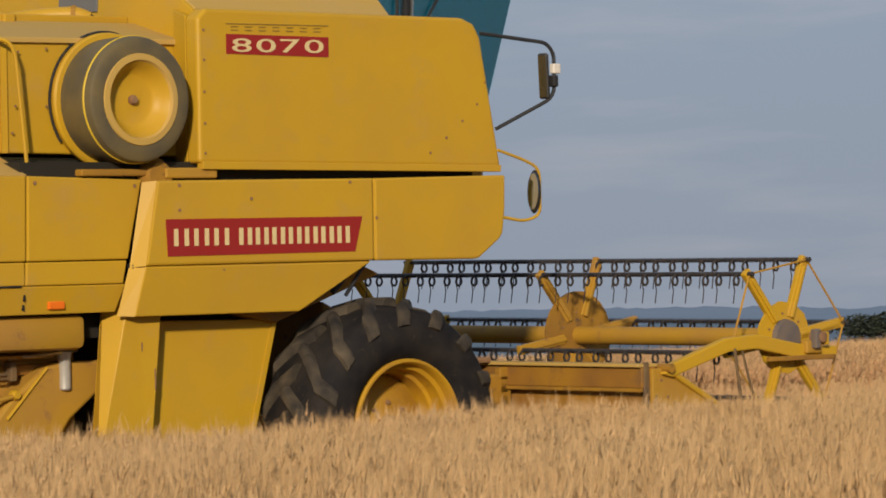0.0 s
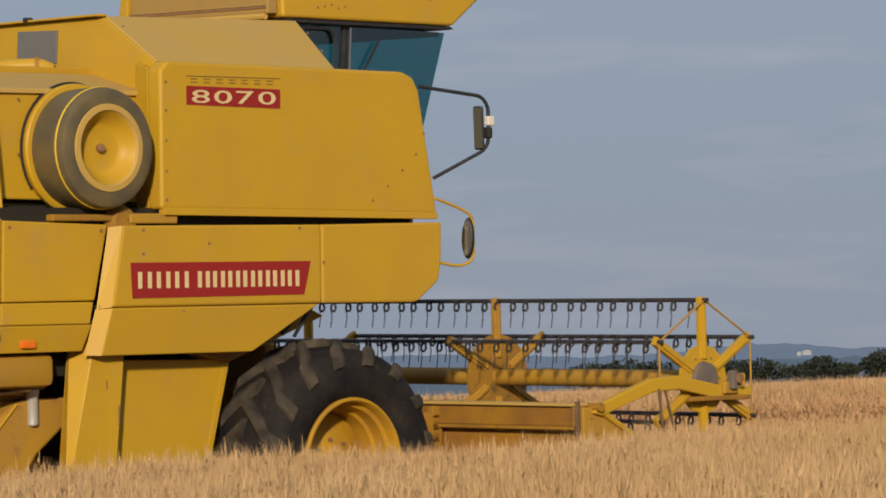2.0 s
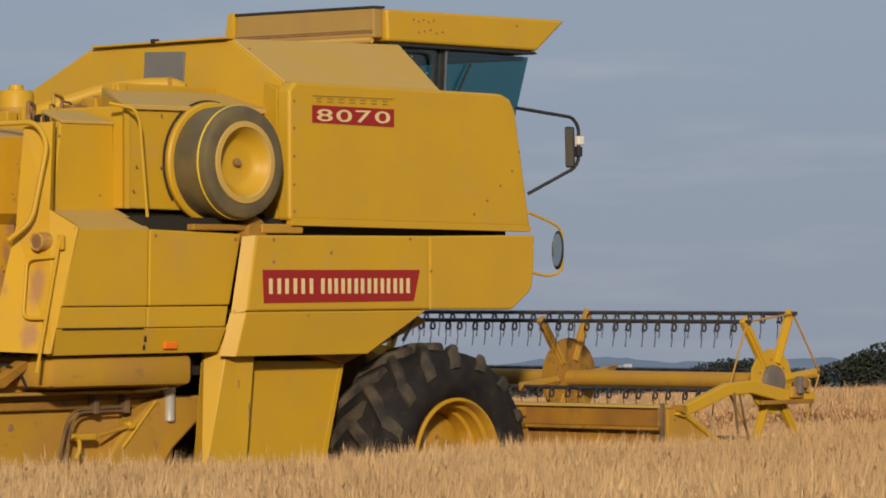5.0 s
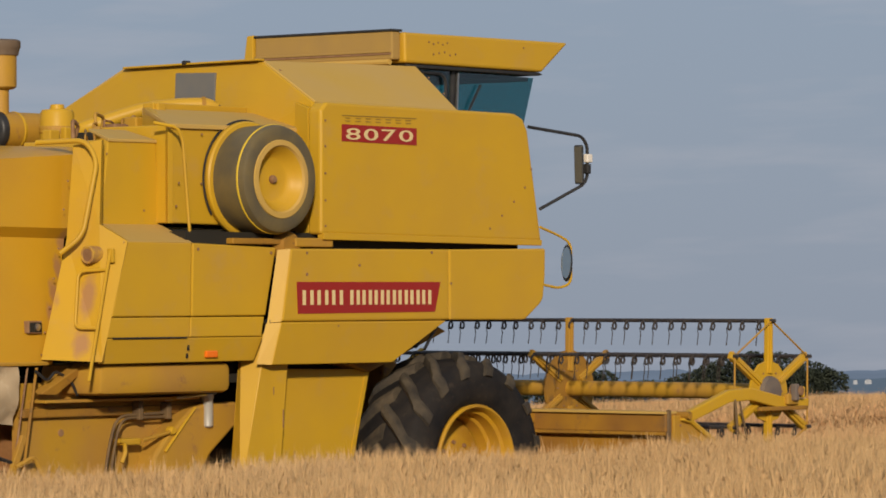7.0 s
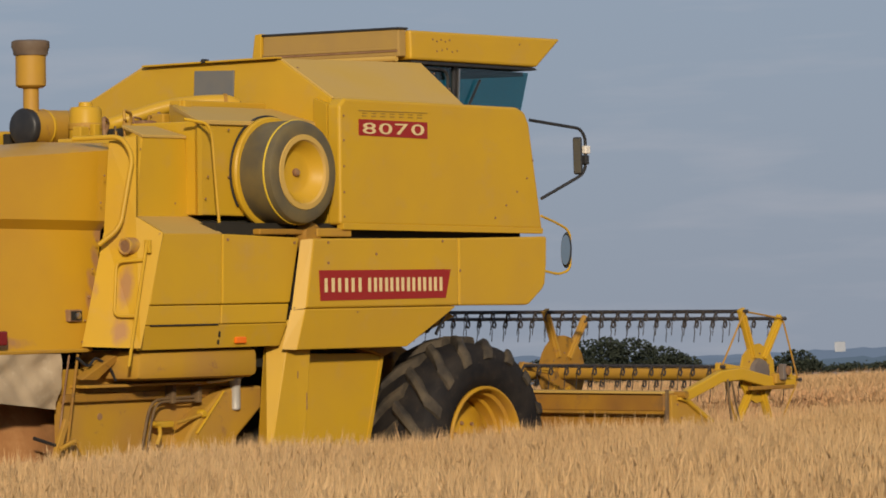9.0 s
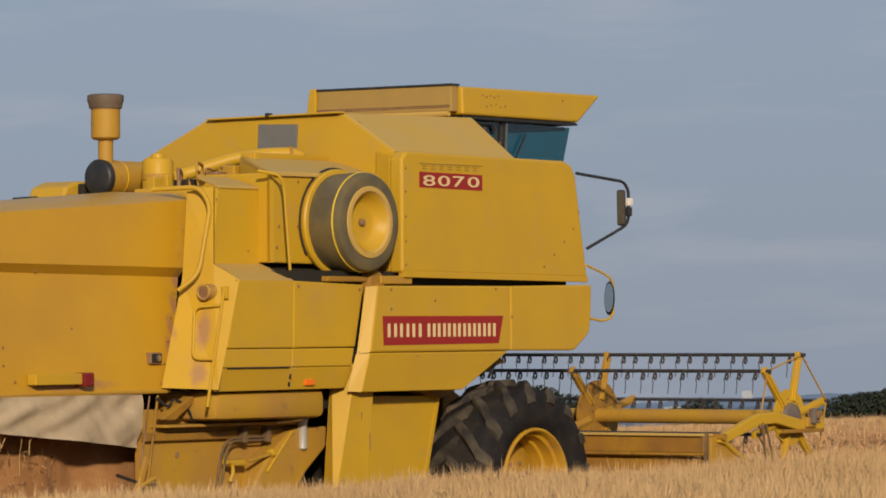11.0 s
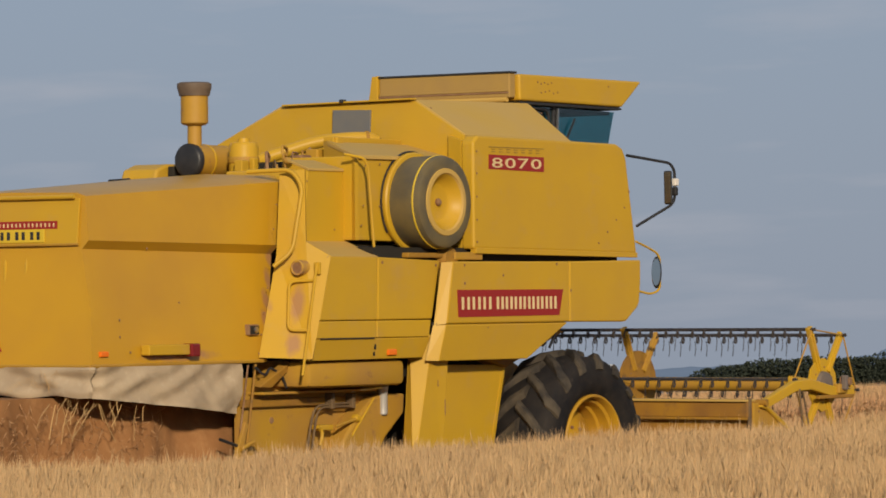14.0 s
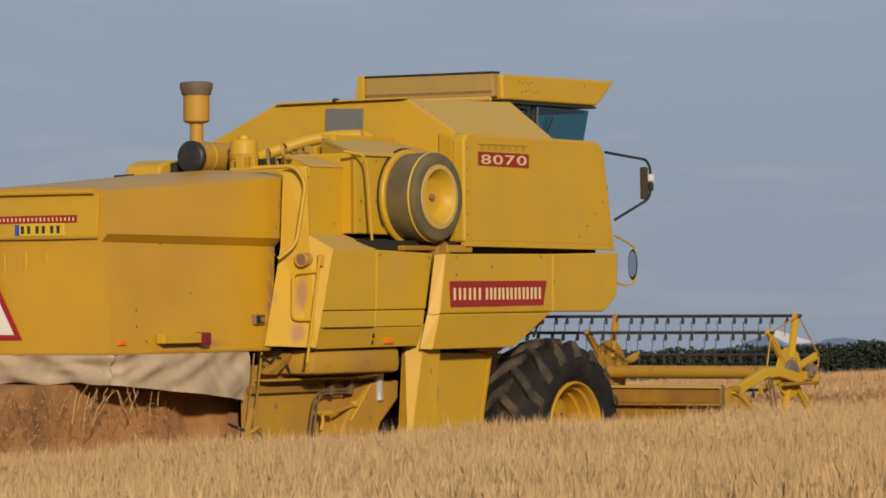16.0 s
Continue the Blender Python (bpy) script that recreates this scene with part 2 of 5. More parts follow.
# ---------------------------------------------------------------- mesh helpers
def mesh_ob(name, bm, mat, smooth=False):
    me = bpy.data.meshes.new(name)
    bmesh.ops.recalc_face_normals(bm, faces=bm.faces)
    bm.to_mesh(me)
    bm.free()
    me.materials.append(mat)
    if smooth:
        for p in me.polygons:
            p.use_smooth = True
        me.set_sharp_from_angle(angle=radians(38))
    return new(name, me)


SHIFT = [0.0, 0.0, 0.0]     # where the unit now being built sits on the machine


def part(name, bm, mat, parent, label="", smooth=False):
    bm.transform(Matrix.Translation(SHIFT))
    ob = mesh_ob(name, bm, mat, smooth)
    ob.parent = parent
    return tagged(ob, label)


def bevel(bm, w, seg=2):
    if w > 0:
        bmesh.ops.bevel(bm, geom=list(bm.edges), offset=w, segments=seg, affect="EDGES", profile=0.5)
    return bm


def box(x0, x1, y0, y1, z0, z1, w=0.0, bm=None, m=None):
    one = bmesh.new()
    bmesh.ops.create_cube(one, size=1, matrix=Matrix.Translation(((x0 + x1) / 2, (y0 + y1) / 2, (z0 + z1) / 2)) @ Matrix.Diagonal((x1 - x0, y1 - y0, z1 - z0, 1)))
    bevel(one, w)
    if m is not None:
        one.transform(m)
    return join(bm, one)


def join(bm, one):
    if bm is None:
        return one
    me = bpy.data.meshes.new("tmp")
    one.to_mesh(me)
    one.free()
    bm.from_mesh(me)
    bpy.data.meshes.remove(me)
    return bm


def plate(pts, y0, y1, w=0.0, bm=None, seg=2):
    """A sheet with the outline pts (x, z), from y0 to y1."""
    one = bmesh.new()
    a = [one.verts.new((x, y0, z)) for x, z in pts]
    b = [one.verts.new((x, y1, z)) for x, z in pts]
    one.faces.new(a)
    one.faces.new(b[::-1])
    for i in range(len(pts)):
        j = (i + 1) % len(pts)
        one.faces.new((a[j], a[i], b[i], b[j]))
    bmesh.ops.recalc_face_normals(one, faces=one.faces)
    bevel(one, w, seg)
    return join(bm, one)


def slab(pts, d, w=0.0, bm=None):
    """A flat sheet on the corners pts (x, y, z), thickened by the vector d."""
    one = bmesh.new()
    a = [one.verts.new(p) for p in pts]
    b = [one.verts.new(Vector(p) + Vector(d)) for p in pts]
    one.faces.new(a)
    one.faces.new(b[::-1])
    for i in range(len(pts)):
        j = (i + 1) % len(pts)
        one.faces.new((a[j], a[i], b[i], b[j]))
    bmesh.ops.recalc_face_normals(one, faces=one.faces)
    bevel(one, w)
    return join(bm, one)


def lathe(profile, origin, axis="y", n=40, bm=None, cap=True):
    """Turns the profile (distance along the axis, radius) about an axis through origin."""
    one = bmesh.new()
    rings = []
    for s, r in profile:
        ring = []
        for k in range(n):
            a = 2 * math.pi * k / n
            c, d = r * math.cos(a), r * math.sin(a)
            p = {"x": (s, c, d), "y": (c, s, d), "z": (c, d, s)}[axis]
            ring.append(one.verts.new(Vector(origin) + Vector(p)))
        rings.append(ring)
    for r0, r1 in zip(rings, rings[1:]):
        for k in range(n):
            j = (k + 1) % n
            one.faces.new((r0[k], r0[j], r1[j], r1[k]))
    for ring in (rings[0], rings[-1]) if cap else ():
        one.faces.new(ring)
    bmesh.ops.recalc_face_normals(one, faces=one.faces)
    return join(bm, one)


def tube(pts, r, n=8, bm=None):
    """A round bar along the points."""
    one = bmesh.new()
    pts = [Vector(p) for p in pts]
    rings = []
    for i, p in enumerate(pts):
        d = (pts[min(i + 1, len(pts) - 1)] - pts[max(i - 1, 0)]).normalized()
        u = d.orthogonal().normalized() if i == 0 else (u - d * u.dot(d)).normalized()
        v = d.cross(u)
        rings.append([one.verts.new(p + (u * math.cos(2 * math.pi * k / n) + v * math.sin(2 * math.pi * k / n)) * r) for k in range(n)])
    for r0, r1 in zip(rings, rings[1:]):
        for k in range(n):
            j = (k + 1) % n
            one.faces.new((r0[k], r0[j], r1[j], r1[k]))
    one.faces.new(rings[0])
    one.faces.new(rings[-1])
    bmesh.ops.recalc_face_normals(one, faces=one.faces)
    return join(bm, one)


def rounded(pts, r, k=4):
    """The polyline pts with its corners rounded."""
    pts = [Vector(p) for p in pts]
    res = [pts[0]]
    for a, b, c in zip(pts, pts[1:], pts[2:]):
        u, v = (a - b), (c - b)
        q = min(r, u.length * 0.45, v.length * 0.45)
        s, e = b + u.normalized() * q, b + v.normalized() * q
        for i in range(k + 1):
            f = i / k
            res.append(s * (1 - f) ** 2 + b * 2 * f * (1 - f) + e * f * f)
    res.append(pts[-1])
    return res


def bolts(places, axis_vec, r, parent, mat, name="bolt", h=0.008):
    """Single bolt heads that share one mesh."""
    first = None
    for p in places:
        if first is None:
            first = mesh_ob(name, tube([(0, 0, 0), Vector(axis_vec).normalized() * h * 0.7], r * 0.62, 8), mat)
            ob = first
        else:
            ob = new(name, first.data)
        ob.parent = parent
        ob.location = Vector(p) + Vector(SHIFT)


def bars(rects, depth, mat, parent, name="printed_bar"):
    """Plain printed bars, one by one: rects (x0, x1, z0, z1) on a side face, from y = depth."""
    for x0, x1, z0, z1 in rects:
        part(name, box(x0, x1, depth, depth + 0.004, z0, z1), mat, parent)


def bulk_mesh(name, verts, faces_flat, sizes, mat):
    """A large mesh from numpy arrays."""
    me = bpy.data.meshes.new(name)
    me.vertices.add(len(verts))
    me.vertices.foreach_set("co", np.ascontiguousarray(verts, dtype=np.float32).ravel())
    me.loops.add(len(faces_flat))
    me.loops.foreach_set("vertex_index", np.ascontiguousarray(faces_flat, dtype=np.int32))
    me.polygons.add(len(sizes))
    starts = np.concatenate([[0], np.cumsum(sizes)[:-1]]).astype(np.int32)
    me.polygons.foreach_set("loop_start", starts)
    me.update(calc_edges=True)
    me.validate()
    me.materials.append(mat)
    return new(name, me)


# ---------------------------------------------------------------- ground, crop and distance
SLOPE = math.tan(radians(2.1))

RISE_Y = (-5000, LINE_Y, LINE_Y + 6, 300, 600, 5000)
RISE_Z = (0, 0, SLOPE * 6, -0.95, -3.3, -30)


def rise(y):
    """The field climbs gently away beyond the harvester's near side, then falls slightly to its far end."""
    return float(np.interp(y, RISE_Y, RISE_Z))


def ground_sheet():
    bm = bmesh.new()
    ys = [-4800, -200, 0, LINE_Y - 2] + [LINE_Y + k * 0.5 for k in range(0, 21)] + [LINE_Y + 40, 100, 200, 300, 600, 4800]
    rows = [[bm.verts.new((x, y, rise(y))) for x in (-4800, -200, 0, 20, 40, 80, 200, 1000, 4800)] for y in ys]
    for a, b in zip(rows, rows[1:]):
        for k in range(8):
            bm.faces.new((a[k], a[k + 1], b[k + 1], b[k]))
    ob = mesh_ob("ground", bm, SOIL)
    tagged(ob, "gently rising ground of dry soil under ripe grain", "ground", kind="structure")


def stalks(xy, rng, height, ear=1.0, spread=1.0, base=0.0, ground=True, fine=True):
    """Grain stalks standing at xy: a thin stem, a leaf, an ear that nods, and awns. Verts and triangles."""
    n = len(xy)
    h = height * (1 + 0.050 * rng.standard_normal(n)) + 0.022 * np.sin(xy[:, 0] * 1.7 + 2 * np.sin(xy[:, 1] * 0.9))
    base = base + np.interp(xy[:, 1], RISE_Y, RISE_Z) if ground else np.zeros(n)
    h = h + base
    lean = rng.normal(0, 0.045, (n, 2)) + np.array([0.02, 0.01])
    turn = rng.uniform(0, 2 * np.pi, n)
    side = np.stack([np.cos(turn), np.sin(turn), np.zeros(n)], 1)
    foot = np.concatenate([xy, base[:, None]], 1)
    top = foot + np.concatenate([lean * (h - base)[:, None], (h - base)[:, None]], 1)
    nod = np.stack([rng.normal(0.06, 0.15, n), rng.normal(0, 0.15, n), rng.uniform(0.6, 1.0, n)], 1)
    nod /= np.linalg.norm(nod, axis=1, keepdims=True)
    length = ear * rng.uniform(0.045, 0.080, n)[:, None]
    wide = ear * rng.uniform(0.0046, 0.0074, n)[:, None]
    u = np.cross(nod, side)
    u /= np.linalg.norm(u, axis=1, keepdims=True) + 1e-9
    v = np.cross(nod, u)
    sw = 0.0022 * spread
    V = [foot + side * sw, foot - side * sw, top]
    mid = foot + (top - foot) * rng.uniform(0.45, 0.85, n)[:, None]
    tip = mid + np.stack([np.cos(turn * 3), np.sin(turn * 3), rng.uniform(-0.5, 0.6, n)], 1) * rng.uniform(0.04, 0.11, n)[:, None]
    V += [mid + np.array([0, 0, 0.0035 * spread]), mid - np.array([0, 0, 0.0035 * spread]), tip]
    belly = top + nod * length * 0.45
    V += [top]
    for k in range(3):
        a = 2 * np.pi * k / 3
        V.append(belly + (u * np.cos(a) + v * np.sin(a)) * wide)
    V.append(top + nod * length)
    for k in range(2):
        fan = nod + v * rng.normal(0.16 if k else -0.16, 0.12, n)[:, None]
        V += [belly + u * wide * 0.30, belly - u * wide * 0.30, belly + fan * length * 1.35]
    per = len(V)
    verts = np.stack(V, 1).reshape(-1, 3)
    tri = np.array([[0, 1, 2], [3, 4, 5], [6, 7, 8], [6, 8, 9], [6, 9, 7], [10, 8, 7], [10, 9, 8], [10, 7, 9], [11, 12, 13], [14, 15, 16]])
    if not fine:
        tri = np.array([[0, 1, 2], [6, 7, 10], [6, 8, 10], [6, 9, 10], [11, 12, 13]])
    faces = (np.arange(n)[:, None, None] * per + tri[None]).reshape(-1)
    return verts, faces, np.full(n * len(tri), 3)


CROP_H = 0.754
LOW_H = 0.44             # lodged strip ahead of the cutter
NEAR_EDGE = LINE_Y - 0.95
SWATH = 4.45
rng = np.random.default_rng(7)


def wedge(count, r0, r1, a0, a1, power=2.0):
    r = (rng.uniform(0, 1, count) * (r1 ** power - r0 ** power) + r0 ** power) ** (1 / power)
    a = np.radians(rng.uniform(a0, a1, count))
    return np.stack([r * np.cos(a), r * np.sin(a)], 1)


def crop():
    xy = wedge(340000, 9.5, 41.0, 26.5, 56.0)
    xy = xy[xy[:, 1] < NEAR_EDGE]
    ob = bulk_mesh("standing_crop", *stalks(xy, rng, CROP_H, ear=1.05), EARS)
    tagged(ob, "dense stand of ripe golden grain with nodding ears", "grain crop", kind="stuff")
    xy = wedge(170000, 27.0, 120.0, 25.0, 57.0, power=1.15)
    xy = xy[xy[:, 1] > NEAR_EDGE + SWATH]
    ob = bulk_mesh("far_crop", *stalks(xy, rng, CROP_H, ear=1.3, spread=1.9, fine=False), FAR_EARS)
    tagged(ob, "ripe reddish-gold grain on the far part of the field", "grain crop", kind="stuff")
    n = 11000
    xy = np.stack([rng.uniform(18, 60, n), NEAR_EDGE + SWATH + 0.8 * rng.uniform(0, 1, n) ** 1.5], 1)
    ob = bulk_mesh("crop_edge", *stalks(xy, rng, CROP_H, ear=1.15, spread=1.5), EDGE_EARS)
    tagged(ob, "reddish stalks along the edge of the uncut grain", "grain crop", kind="stuff")
    n = 9000
    xy = np.stack([rng.uniform(CUT_TO, CUT_TO + 26, n), rng.uniform(NEAR_EDGE, NEAR_EDGE + SWATH - 0.1, n)], 1)
    ob = bulk_mesh("low_crop", *stalks(xy, rng, LOW_H, ear=1.2, fine=False), EARS)
    tagged(ob, "low lodged grain still ahead of the cutter bar", "grain crop", kind="stuff")
    # the closed canopy of the field further off
    bm = bmesh.new()
    ring = []
    for r in (70, 80, 90, 110, 135, 165, 200, 240):
        row = []
        for k in range(161):
            a = radians(20 + 45 * k / 160)
            row.append(bm.verts.new((r * math.cos(a), r * math.sin(a), CROP_H + rise(r * math.sin(a)) - 0.10 + 0.05 * noise.noise((r * 0.3, k * 0.8, 0)))))
        ring.append(row)
    for r0, r1 in zip(ring, ring[1:]):
        for k in range(160):
            bm.faces.new((r0[k], r1[k], r1[k + 1], r0[k + 1]))
    last = [bm.verts.new((v.co.x * 1.001, v.co.y * 1.001, 0)) for v in ring[-1]]
    for k in range(160):
        bm.faces.new((ring[-1][k], last[k], last[k + 1], ring[-1][k + 1]))
    ob = mesh_ob("crop_canopy", bm, FAR_STRAW)
    tagged(ob, "closed canopy of ripe grain towards the field's far end", "grain crop", kind="stuff")


def cut_swath():
    """The crop ahead of the cutter: short pieces that go down as the knife reaches them."""
    made = []
    n = 900
    xy = np.stack([rng.uniform(0, SWATH_STEP, n), rng.uniform(0, SWATH - 0.1, n)], 1)
    first = bulk_mesh("crop_piece", *stalks(xy, rng, LOW_H, ear=1.2, ground=False), EARS)
    tagged(first, "strip of ripe grain ahead of the cutter bar", "grain crop", "crop ahead of the cutter", "stuff")
    k = 0
    x = CUT_FROM
    while x < CUT_TO:
        ob = first if not made else copy_thing(first, pose(x, NEAR_EDGE, 0))
        ob.location = (x, NEAR_EDGE, 0)
        made.append((ob, x))
        x += SWATH_STEP
    return made


SWATH_STEP = 0.7
CUT_FROM = along(0) + 4.0
CUT_TO = along(16) + 4.2

# wooded rows on the horizon: azimuth from, to (degrees), height (m)
WOODS = [(42.0, 43.1, 5.6), (40.5, 41.65, 4.8), (39.45, 40.35, 4.7), (38.15, 39.35, 6.4), (37.5, 38.2, 4.2), (35.4, 37.35, 9.2), (33.72, 34.3, 5.4), (32.1, 33.6, 2.2), (26.0, 32.15, 6.6)]


def wood(a0, a1, height, r=900):
    """A row of trees seen from far: trunks hidden, crowns of many small leaf clumps."""
    width = radians(a1 - a0) * r
    n = int(width * height * (38 if a1 - a0 < 3 else 52))
    u = rng.uniform(0, 1, n)
    # crowns of single trees side by side
    trees = max(3, int(width / (height * 0.45)))
    cx = (np.arange(trees) + rng.uniform(0.2, 0.8, trees)) / trees
    ch = height * rng.uniform(0.74 if a1 - a0 < 3 else 0.88, 1.05, trees) * (1 - 0.35 * np.abs(2 * cx - 1) ** 6)
    if height > 9:
        ch = height * (0.42 + 0.60 * np.sin(np.pi * np.clip(cx, 0.02, 0.98)))
    if a1 - a0 < 1.0:
        ch = height * np.sin(np.pi * np.clip(cx, 0.2, 0.8))
    cw = rng.uniform(0.8, 1.5, trees) * (1.9 if a1 - a0 < 3 else 2.9) / trees
    pick = rng.integers(0, trees, n)
    ang = rng.uniform(0, 2 * np.pi, n)
    rad = np.sqrt(rng.uniform(0, 1, n))
    U = cx[pick] + rad * np.cos(ang) * cw[pick] * 0.6
    Zc = ch[pick] * (0.52 + 0.48 * rad * np.sin(ang))
    Zc = np.maximum(Zc + 0.4, 0.4 + rng.uniform(0.0, 0.45, n) * height)
    a = np.radians(a0 + (a1 - a0) * U)
    rr = r + rng.uniform(-5, 5, n)
    c = np.stack([rr * np.cos(a), rr * np.sin(a), np.where(u < 0.34, -4.2 + 15 * u, Zc - 1.5)], 1)
    s = rng.uniform(0.25, 0.62, n)[:, None, None]
    corner = rng.normal(0, 1, (n, 4, 3))
    corner /= np.linalg.norm(corner, axis=2, keepdims=True)
    verts = (c[:, None, :] + corner * s).reshape(-1, 3)
    tri = np.array([[0, 1, 2], [0, 2, 3], [0, 3, 1], [1, 3, 2]])
    faces = (np.arange(n)[:, None, None] * 4 + tri[None]).reshape(-1)
    ob = bulk_mesh("tree_row", verts, faces, np.full(n * 4, 3), LEAVES)
    tagged(ob, "row of dark green trees far beyond the field", "trees", "tree rows on the horizon", "stuff")


def hills(name, r, profile, mat, rough, label):
    bm = bmesh.new()
    top, low, crest = [], [], []
    az = [x for x, _ in profile]
    for k in range(361):
        a = 18 + 46 * k / 360
        el = float(np.interp(a, az[::-1], [e for _, e in profile][::-1]))
        z = 1.26 + r * math.tan(radians(el - 0.045)) + rough * noise.noise((a * 5.0, r, 0)) + rough * 0.5 * noise.noise((a * 17, r, 3))
        ca, sa = math.cos(radians(a)), math.sin(radians(a))
        low.append(bm.verts.new((r * ca, r * sa, -50)))
        crest.append(bm.verts.new((r * 1.03 * ca, r * 1.03 * sa, z * 0.6)))
        top.append(bm.verts.new((r * 1.1 * ca, r * 1.1 * sa, z * 1.1)))
    for p, q in ((low, crest), (crest, top)):
        for k in range(360):
            bm.faces.new((p[k], q[k], q[k + 1], p[k + 1]))
    tagged(mesh_ob(name, bm, mat), label, "hills", kind="structure")


def far_buildings():
    for a, w, h, e, r in ((40.10, 8.0, 2.6, 0.19, 3950), (40.20, 4.0, 1.8, 0.185, 3950), (34.95, 4.0, 1.0, 0.0, 2674), (34.62, 3.4, 1.0, 0.003, 2674), (35.12, 2.4, 0.8, 0.003, 2674), (33.38, 9.6, 7.2, 0.155, 3900), (34.36, 16.0, 0.9, 0.07, 3900)):
        z = 1.26 + r * math.tan(radians(e))
        body = box(-w / 2, w / 2, -3, 3, -1.5, h, 0.1)
        ob = mesh_ob("far_house", body, BUILDING_WHITE)
        ob.location, ob.rotation_euler = (r * math.cos(radians(a)), r * math.sin(radians(a)), z), (0, 0, radians(a - 90))
        tagged(ob, "pale flat-roofed building among the distant trees", "building", "distant buildings")
        roof = plate([(-w / 2 - 0.3, h), (0, h + 0.5), (w / 2 + 0.3, h)], -3.2, 3.2)
        part("roof", roof, BUILDING_WHITE, ob)


def sloping_hall():
    """A long pale hall that runs down a distant hill."""
    r = 3900
    corners = []
    for az, el in ((29.53, 0.452), (29.37, 0.458), (28.87, 0.275), (29.22, 0.262)):
        corners.append((r * math.cos(radians(az)), r * math.sin(radians(az)), 1.26 + r * math.tan(radians(el))))
    hall = slab(corners, (24, 14, 0), 0.3)
    tagged(mesh_ob("sloping_hall", hall, HALL_WHITE), "long white hall running down a distant hazy hill", "building")


ground_sheet()
sloping_hall()
for w_ in WOODS:
    wood(*w_)
# Both ridges glow in their painted haze colour instead of catching light.
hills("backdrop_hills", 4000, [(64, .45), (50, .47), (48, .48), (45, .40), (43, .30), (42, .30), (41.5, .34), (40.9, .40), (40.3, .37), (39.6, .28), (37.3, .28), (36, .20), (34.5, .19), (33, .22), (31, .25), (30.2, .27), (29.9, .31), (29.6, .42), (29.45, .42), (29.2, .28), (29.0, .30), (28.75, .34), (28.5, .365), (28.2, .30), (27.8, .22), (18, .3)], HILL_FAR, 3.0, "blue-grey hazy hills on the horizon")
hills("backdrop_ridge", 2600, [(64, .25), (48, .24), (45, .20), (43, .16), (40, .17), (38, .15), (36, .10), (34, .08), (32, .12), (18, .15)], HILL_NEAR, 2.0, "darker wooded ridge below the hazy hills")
far_buildings()
crop()
SWATH_PIECES = cut_swath()


# ---------------------------------------------------------------- the combine harvester
YC = 1.40                # its middle, measured from its near side
combine = new("combine_harvester")
combine.empty_display_size = 0.5
tagged(combine, "large yellow combine harvester with dusty panels, cutting ripe grain", "combine harvester")


def mirrored(y):
    return 2 * YC - y


def letters(text, x, z, y, height, width, mat, parent, name):
    """Raised lettering with the built-in font on a side panel."""
    cu = bpy.data.curves.new("tmp_text", "FONT")
    cu.body, cu.extrude, cu.resolution_u, cu.offset, cu.space_character = text, 0.002, 3, 0.002, 1.2
    tmp = new("tmp_text", cu)
    bpy.context.view_layer.update()
    me = bpy.data.meshes.new_from_object(tmp.evaluated_get(bpy.context.evaluated_depsgraph_get()))
    bpy.data.objects.remove(tmp)
    co = np.zeros(len(me.vertices) * 3)
    me.vertices.foreach_get("co", co)
    co = co.reshape(-1, 3)
    lo, hi = co.min(0), co.max(0)
    res = np.stack([x + (co[:, 0] - lo[0]) / (hi[0] - lo[0]) * width, np.full(len(co), y) - co[:, 2] * 1.0, z + (co[:, 1] - lo[1]) / (hi[1] - lo[1]) * height], 1)
    me.vertices.foreach_set("co", res.ravel())
    me.materials.clear()
    me.materials.append(mat)
    ob = new(name, me)
    ob.parent = parent
    return ob


def tank_sides():
    # grain tank side
    up = [(0.28, 2.275), (0.28, 3.10), (0.34, 3.155), (2.30, 3.135), (2.39, 3.10), (2.44, 3.02), (2.59, 2.245)]
    p = part("tank_side_panel", plate(up, 0.0, 0.12, 0.022, seg=3), YELLOW, combine, "dull yellow sheet-metal side of the grain tank")
    part("tank_side_panel", plate(up, mirrored(0.12), mirrored(0.0), 0.02), YELLOW, combine, "dull yellow sheet-metal side of the grain tank")
    part("tank_corner", slab([(0.283, 0.118, 2.28), (0.283, 0.118, 3.115), (0.315, 0.265, 3.16), (0.315, 0.265, 2.28)], (0.05, 0, 0), 0.004), YELLOW, p, "sunlit folded rear corner of the tank")
    part("bottom_flange", plate([(0.30, 2.24), (0.30, 2.285), (2.585, 2.255), (2.58, 2.215)], -0.008, 0.05, 0.004), YELLOW, p)
    bolts([(0.32, -0.001, 2.33), (0.32, -0.001, 2.5), (0.32, -0.001, 2.68), (0.32, -0.001, 2.86), (0.32, -0.001, 3.03), (2.40, -0.001, 2.62), (2.28, -0.001, 2.52), (2.15, -0.001, 2.42), (2.02, -0.001, 2.33), (2.47, -0.001, 2.75)], (0, -1, 0), 0.013, p, RUST)
    part("number_plate_decal", plate([(0.485, 2.897), (0.485, 3.010), (1.245, 3.002), (1.245, 2.886)], -0.004, 0.002), RED, p, "red decal with cream numerals")
    for k, digit in enumerate("8070"):
        letters(digit, 0.525 + 0.179 * k, 2.908, 0.0295, 0.078, 0.143, CREAM, p, "numeral")
    rows = [(0.52 + k * 0.102, 0.572 + k * 0.102, z, z + 0.005) for k in range(7) for z in (3.030, 3.050)]
    bars(rows + [(0.485, 1.245, 3.066, 3.071)], -0.005, BROWN_INK, p)


